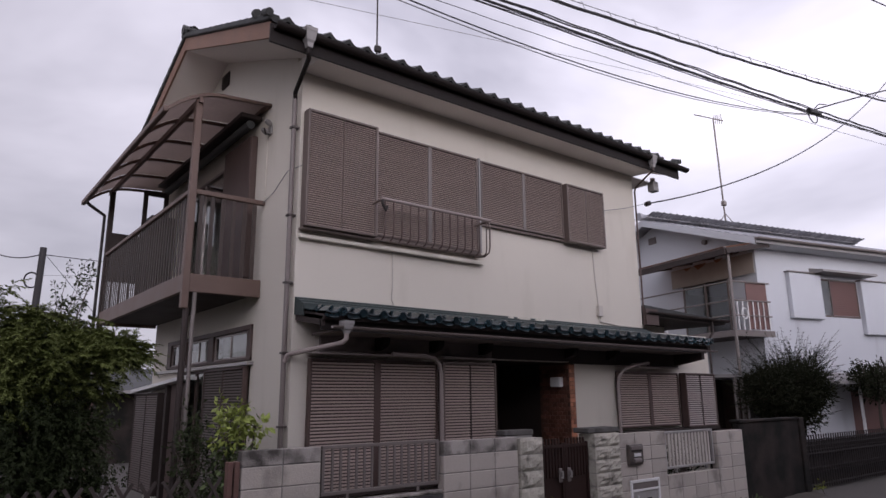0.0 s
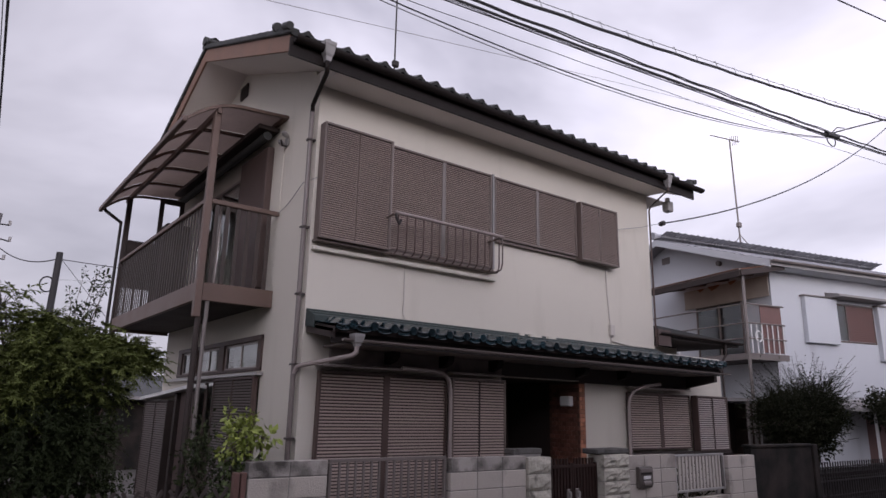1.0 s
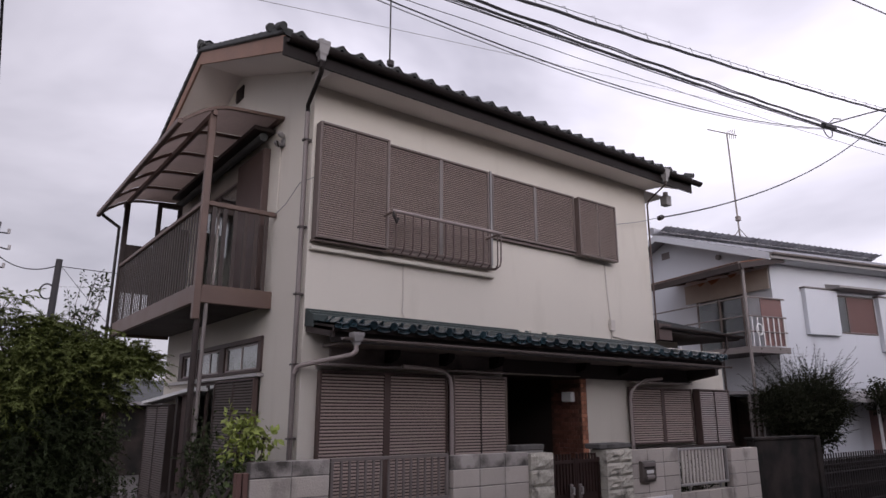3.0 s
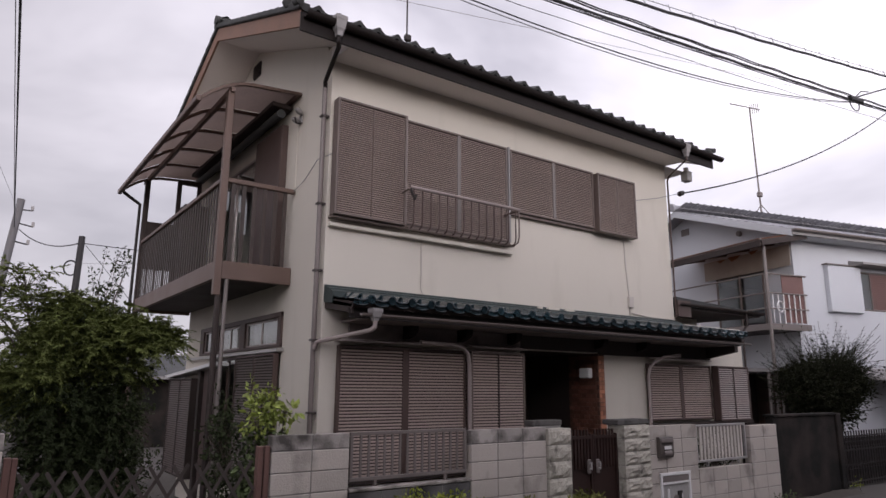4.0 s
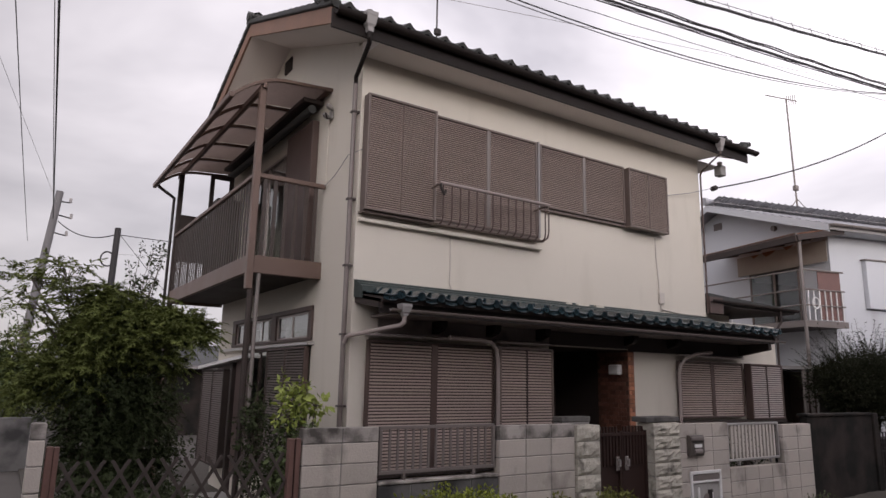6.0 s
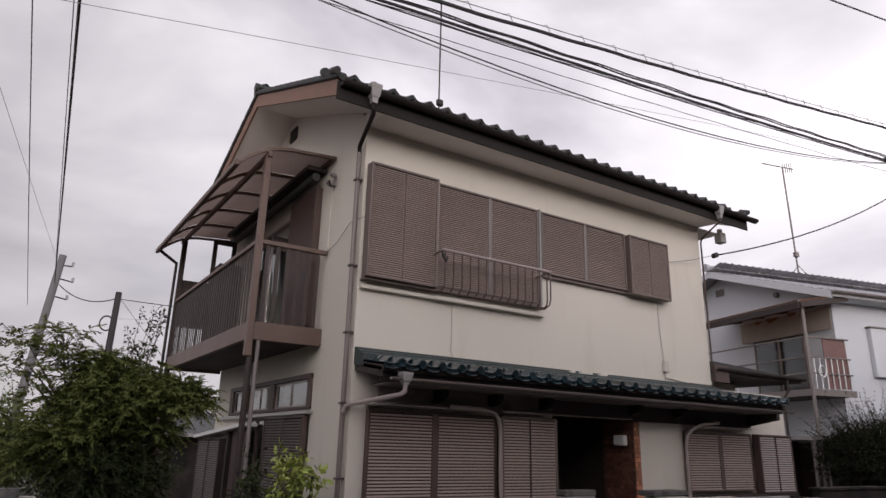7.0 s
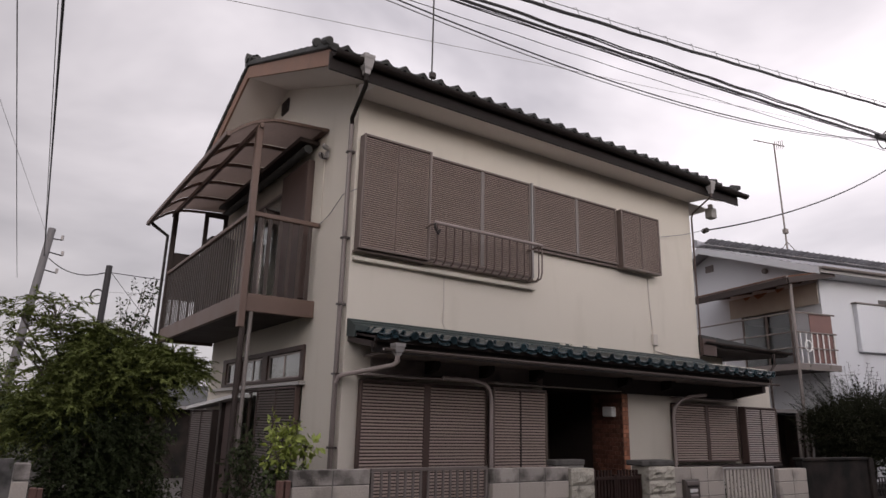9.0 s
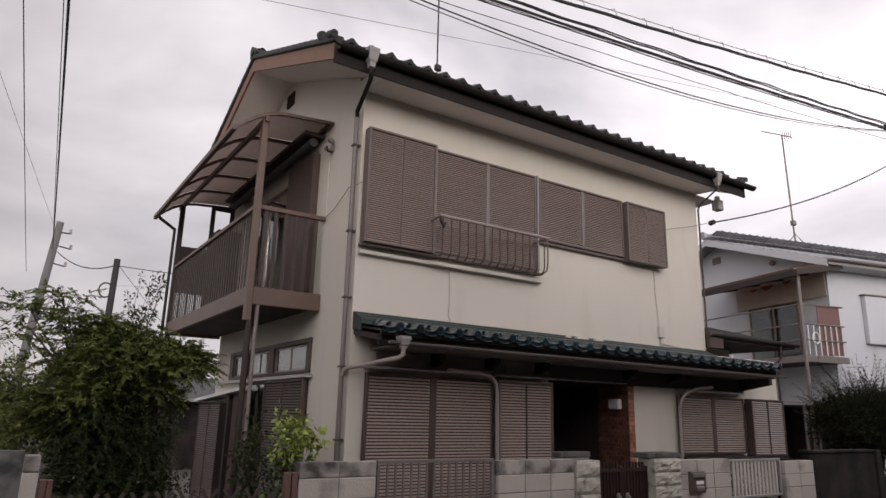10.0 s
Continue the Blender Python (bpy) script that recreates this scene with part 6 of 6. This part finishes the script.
# ---------- repeated pieces ----------
# street wall blocks
made_blocks = {}
def block_mesh(w, d, h, material):
    key = (round(w, 3), round(d, 3), round(h, 3), material.name)
    if key not in made_blocks:
        rough_face = material is M_STONE
        if rough_face:
            rng = np.random.default_rng(len(made_blocks) + 40)
            bm = bmesh.new()
            nx, nz = 9, 5
            g = [[bm.verts.new((w * i / nx, (0 if i in (0, nx) or j in (0, nz) else -rng.uniform(0.006, 0.032)), h * j / nz)) for j in range(nz + 1)] for i in range(nx + 1)]
            for i in range(nx):
                for j in range(nz):
                    bm.faces.new((g[i][j], g[i + 1][j], g[i + 1][j + 1], g[i][j + 1]))
            bk = [bm.verts.new(p) for p in ((0, d, 0), (w, d, 0), (w, d, h), (0, d, h))]
            bm.faces.new(bk)
            bm.faces.new([g[i][0] for i in range(nx + 1)] + [bk[1], bk[0]])
            bm.faces.new([g[i][nz] for i in range(nx + 1)] + [bk[2], bk[3]])
            bm.faces.new([g[0][j] for j in range(nz + 1)] + [bk[3], bk[0]])
            bm.faces.new([g[nx][j] for j in range(nz + 1)] + [bk[2], bk[1]])
            made_blocks[key] = finish("stone", bm, material)
        else:
            made_blocks[key] = chamfered("block", w, d, h, material, 0.006)
    return made_blocks[key]

for w, x0, x1, top, bw, bh, cap, y0, y1, material in WALLS:
    n = max(1, round((x1 - x0) / bw))
    bw = (x1 - x0) / n
    heights = []
    z = top
    if cap:
        heights.append((z - cap, cap, M_CAP))
        z -= cap
    while z > 0.02:
        h = min(bh, z)
        heights.append((z - h, h, material))
        z -= h
    for z, h, mt in heights:
        for k in range(n):
            piece("stone" if material is M_STONE else "block", block_mesh(bw - 0.008, y1 - y0, h - 0.008, mt), w, Matrix.Translation((x0 + k * bw + 0.004, y0, z + 0.004)))

# porch bricks
bm_b = chamfered("brick", 0.012, 0.097, 0.057, M_REVEAL, 0.003)
bm_f = chamfered("brick", 0.118, 0.012, 0.057, M_BRICK, 0.003)
bm_h = chamfered("brick", 0.056, 0.012, 0.057, M_BRICK, 0.003)
for r in range(33):
    z = 0.31 + r * 0.063
    for k in range(7):
        y = -0.012 + k * 0.102 - (0.05 if r % 2 else 0)
        if -0.02 < y < 0.5:
            piece("brick", bm_b, brick_core, Matrix.Translation((4.588, y, z)))
    if r % 2:
        for dx in (0.0, 0.062):
            piece("brick", bm_h, brick_core, Matrix.Translation((4.602 + dx, -0.024, z)))
    else:
        piece("brick", bm_f, brick_core, Matrix.Translation((4.602, -0.024, z)))

# roof tiles of the upper roof: the front rows singly, the rest joined
TW, TL = 0.262, 0.245
cols = 28
x_start = -VERGE - 0.03
cos_s = 1 / math.sqrt(1 + SLOPE ** 2)
tilt_front = math.atan(SLOPE) - 0.06
eave_tile = wavy_tile("roof_tile", TW, TL + 0.06, M_TILE, amp=0.05, lip=0.035)
field_tile = wavy_tile("roof_tile", TW, TL + 0.06, M_TILE, amp=0.05)
roof_front = part("roof", roof_slab(bmesh.new(), -VERGE, W + VERGE, EAVE_Y, RIDGE_Y, EAVE_Z + 0.02, RIDGE_Z + 0.02, 0.018), M_DARK, house, "grey tiled gable roof")
rows_n = int((RIDGE_Y - EAVE_Y) / cos_s / TL) + 1
stuff_verts, stuff_faces = [], []
def add_tile(me, m):
    b = len(stuff_verts)
    stuff_verts.extend([tuple(m @ v.co) for v in me.vertices])
    stuff_faces.extend([tuple(b + i for i in p.vertices) for p in me.polygons])
for r in range(rows_n):
    q = r * TL * cos_s - 0.06
    for c in range(cols):
        m = pose(x_start + c * TW, EAVE_Y + q, EAVE_Z + 0.075 + SLOPE * q, math.degrees(tilt_front), 0, 0)
        if r < 9:
            piece("roof_tile", eave_tile if r == 0 else field_tile, roof_front, m)
        else:
            add_tile(field_tile, m)
        mb_ = pose(x_start + (c + 1) * TW, REAR_Y - q, EAVE_Z + 0.075 + SLOPE * q, math.degrees(tilt_front), 0, 180)
        add_tile(eave_tile if r == 0 else field_tile, mb_)
me = bpy.data.meshes.new("roof_tiles")
me.from_pydata(stuff_verts, [], stuff_faces)
me.materials.append(M_TILE)
me.shade_smooth()
rest = new("roof_tiles", me)
rest.parent = roof_front
tagged(rest, "further rows of grey roof tiles", kind="stuff")
# ridge and verge tiles
ridge_me = finish("ridge_tile", prism(bmesh.new(), [(RIDGE_Y + 0.10 * math.cos(a), RIDGE_Z + 0.10 + 0.085 * math.sin(a)) for a in (math.pi * k / 8 for k in range(9))], 0, 0, 0.27), M_TILE, bevel=0.006)
for k in range(27):
    piece("ridge_tile", ridge_me, roof_front, Matrix.Translation((-VERGE - 0.02 + k * 0.272, 0, 0)))
part("ridge_bed", boxes((-VERGE, RIDGE_Y - 0.085, RIDGE_Z + 0.02, W + VERGE, RIDGE_Y + 0.085, RIDGE_Z + 0.105)), M_TILE, roof_front)
verge_me = finish("verge_tile", box(bmesh.new(), -0.012, 0, -0.045, 0.12, TL + 0.02, 0.03), M_TILE, bevel=0.012)
for x in (-VERGE - 0.05, W + VERGE - 0.06):
    for r in range(rows_n):
        q = r * TL * cos_s - 0.04
        piece("verge_tile", verge_me, roof_front, pose(x, EAVE_Y + q, EAVE_Z + 0.075 + SLOPE * q, math.degrees(tilt_front), 0, 0))
        piece("verge_tile", verge_me, roof_front, pose(x + 0.108, REAR_Y - q, EAVE_Z + 0.075 + SLOPE * q, math.degrees(tilt_front), 0, 180))
for x in (-VERGE - 0.06, W + VERGE + 0.06):
    part("ridge_end", tubes(0.075, [(x - 0.03, RIDGE_Y, RIDGE_Z + 0.14), (x + 0.03, RIDGE_Y, RIDGE_Z + 0.14)], n=12), M_TILE, roof_front)
    part("verge_cap", tubes(0.055, [(x, EAVE_Y + 0.30, EAVE_Z + 0.24), (x, EAVE_Y + 0.36, EAVE_Z + 0.265)], n=10), M_TILE, roof_front)
    part("verge_knob", tubes(0.045, [(x, EAVE_Y - 0.06, EAVE_Z + 0.09), (x, EAVE_Y + 0.10, EAVE_Z + 0.15)], n=10), M_TILE, roof_front)

# blue tiles of the pent roof
def glazed_eave_tile(w, l, material):
    """An eaves tile: a wavy body, a hanging apron with a thick rounded rim, and a round roll end with a raised ring."""
    bm = bmesh.new()
    n = 14
    def wave(u):
        return 0.058 * math.exp(-(((u - 0.80) / 0.13) ** 2)) - 0.014 * math.sin(math.pi * min(1.0, u / 0.62))
    lo = [bm.verts.new((w * k / n, 0, wave(k / n))) for k in range(n + 1)]
    hi = [bm.verts.new((w * k / n, l, wave(k / n))) for k in range(n + 1)]
    for k in range(n):
        bm.faces.new((lo[k], lo[k + 1], hi[k + 1], hi[k]))
    # apron
    a0, a1 = 0.015 * w, 0.66 * w
    edge_pts = [(a0 + (a1 - a0) * k / 6, -0.048 - 0.016 * math.sin(math.pi * k / 6)) for k in range(7)]
    top = [bm.verts.new((x, -0.006, wave(x / w) + 0.002)) for x, z in edge_pts]
    low = [bm.verts.new((x, -0.010, z)) for x, z in edge_pts]
    back = [bm.verts.new((x, 0.012, z)) for x, z in edge_pts]
    for k in range(6):
        bm.faces.new((top[k], top[k + 1], low[k + 1], low[k]))
        bm.faces.new((low[k], low[k + 1], back[k + 1], back[k]))
    tube(bm, [(x, -0.014, wave(x / w) + 0.002) for x, z in edge_pts], 0.011, 6)
    tube(bm, [(x, -0.014, z) for x, z in edge_pts], 0.007, 6)
    # roll end
    cx, cz, r = 0.80 * w, 0.006, 0.046
    ring = [(cx + r * math.cos(t), cz + r * math.sin(t)) for t in (2 * math.pi * k / 14 for k in range(14))]
    front = [bm.verts.new((x, -0.022, z)) for x, z in ring]
    rear = [bm.verts.new((x, 0.03, z)) for x, z in ring]
    bm.faces.new(front)
    for k in range(14):
        bm.faces.new((front[k], front[(k + 1) % 14], rear[(k + 1) % 14], rear[k]))
    tube(bm, [(x, -0.022, z) for x, z in ring + ring[:1]], 0.008, 5)
    return finish("roof_tile", bm, material, smooth=True)


blue_eave = glazed_eave_tile(0.26, 0.24, M_BLUE)
blue_field = wavy_tile("roof_tile", 0.26, 0.22, M_BLUE, amp=0.060)
lt = math.degrees(math.atan(lr_slope) - 0.07)
for r in range(4):
    q = r * 0.20 - 0.05
    for c in range(29):
        piece("roof_tile", blue_eave if r == 0 else blue_field, lower_roof, pose(LR_X0 - 0.02 + c * 0.2600, LR_Y + q, LR_Z + 0.035 + lr_slope * q, lt, 0, 0))
part("ridge_bed", prism(bmesh.new(), ((-0.22, LR_TOP - 0.09), (-0.22, LR_TOP + 0.055), (-0.14, LR_TOP + 0.075), (-0.14, LR_TOP + 0.098), (-0.06, LR_TOP + 0.115), (-0.06, LR_TOP + 0.135), (-0.002, LR_TOP + 0.150), (-0.002, LR_TOP - 0.06)), 0, LR_X0 - 0.02, W + 0.02), M_FLASH, lower_roof, "grey-green mortared top course", bevel=0.006)
for k in range(5):
    x = 3.3 + 0.17 * k + 0.05 * math.sin(9 * k)
    part("mortar_lump", boxes((x, -0.10 - 0.015 * (k % 2), LR_TOP + 0.094, x + 0.09 + 0.02 * (k % 3), -0.03, LR_TOP + 0.135)), M_STUCCO, lower_roof, "loose crumb of pale mortar", bevel=0.01)
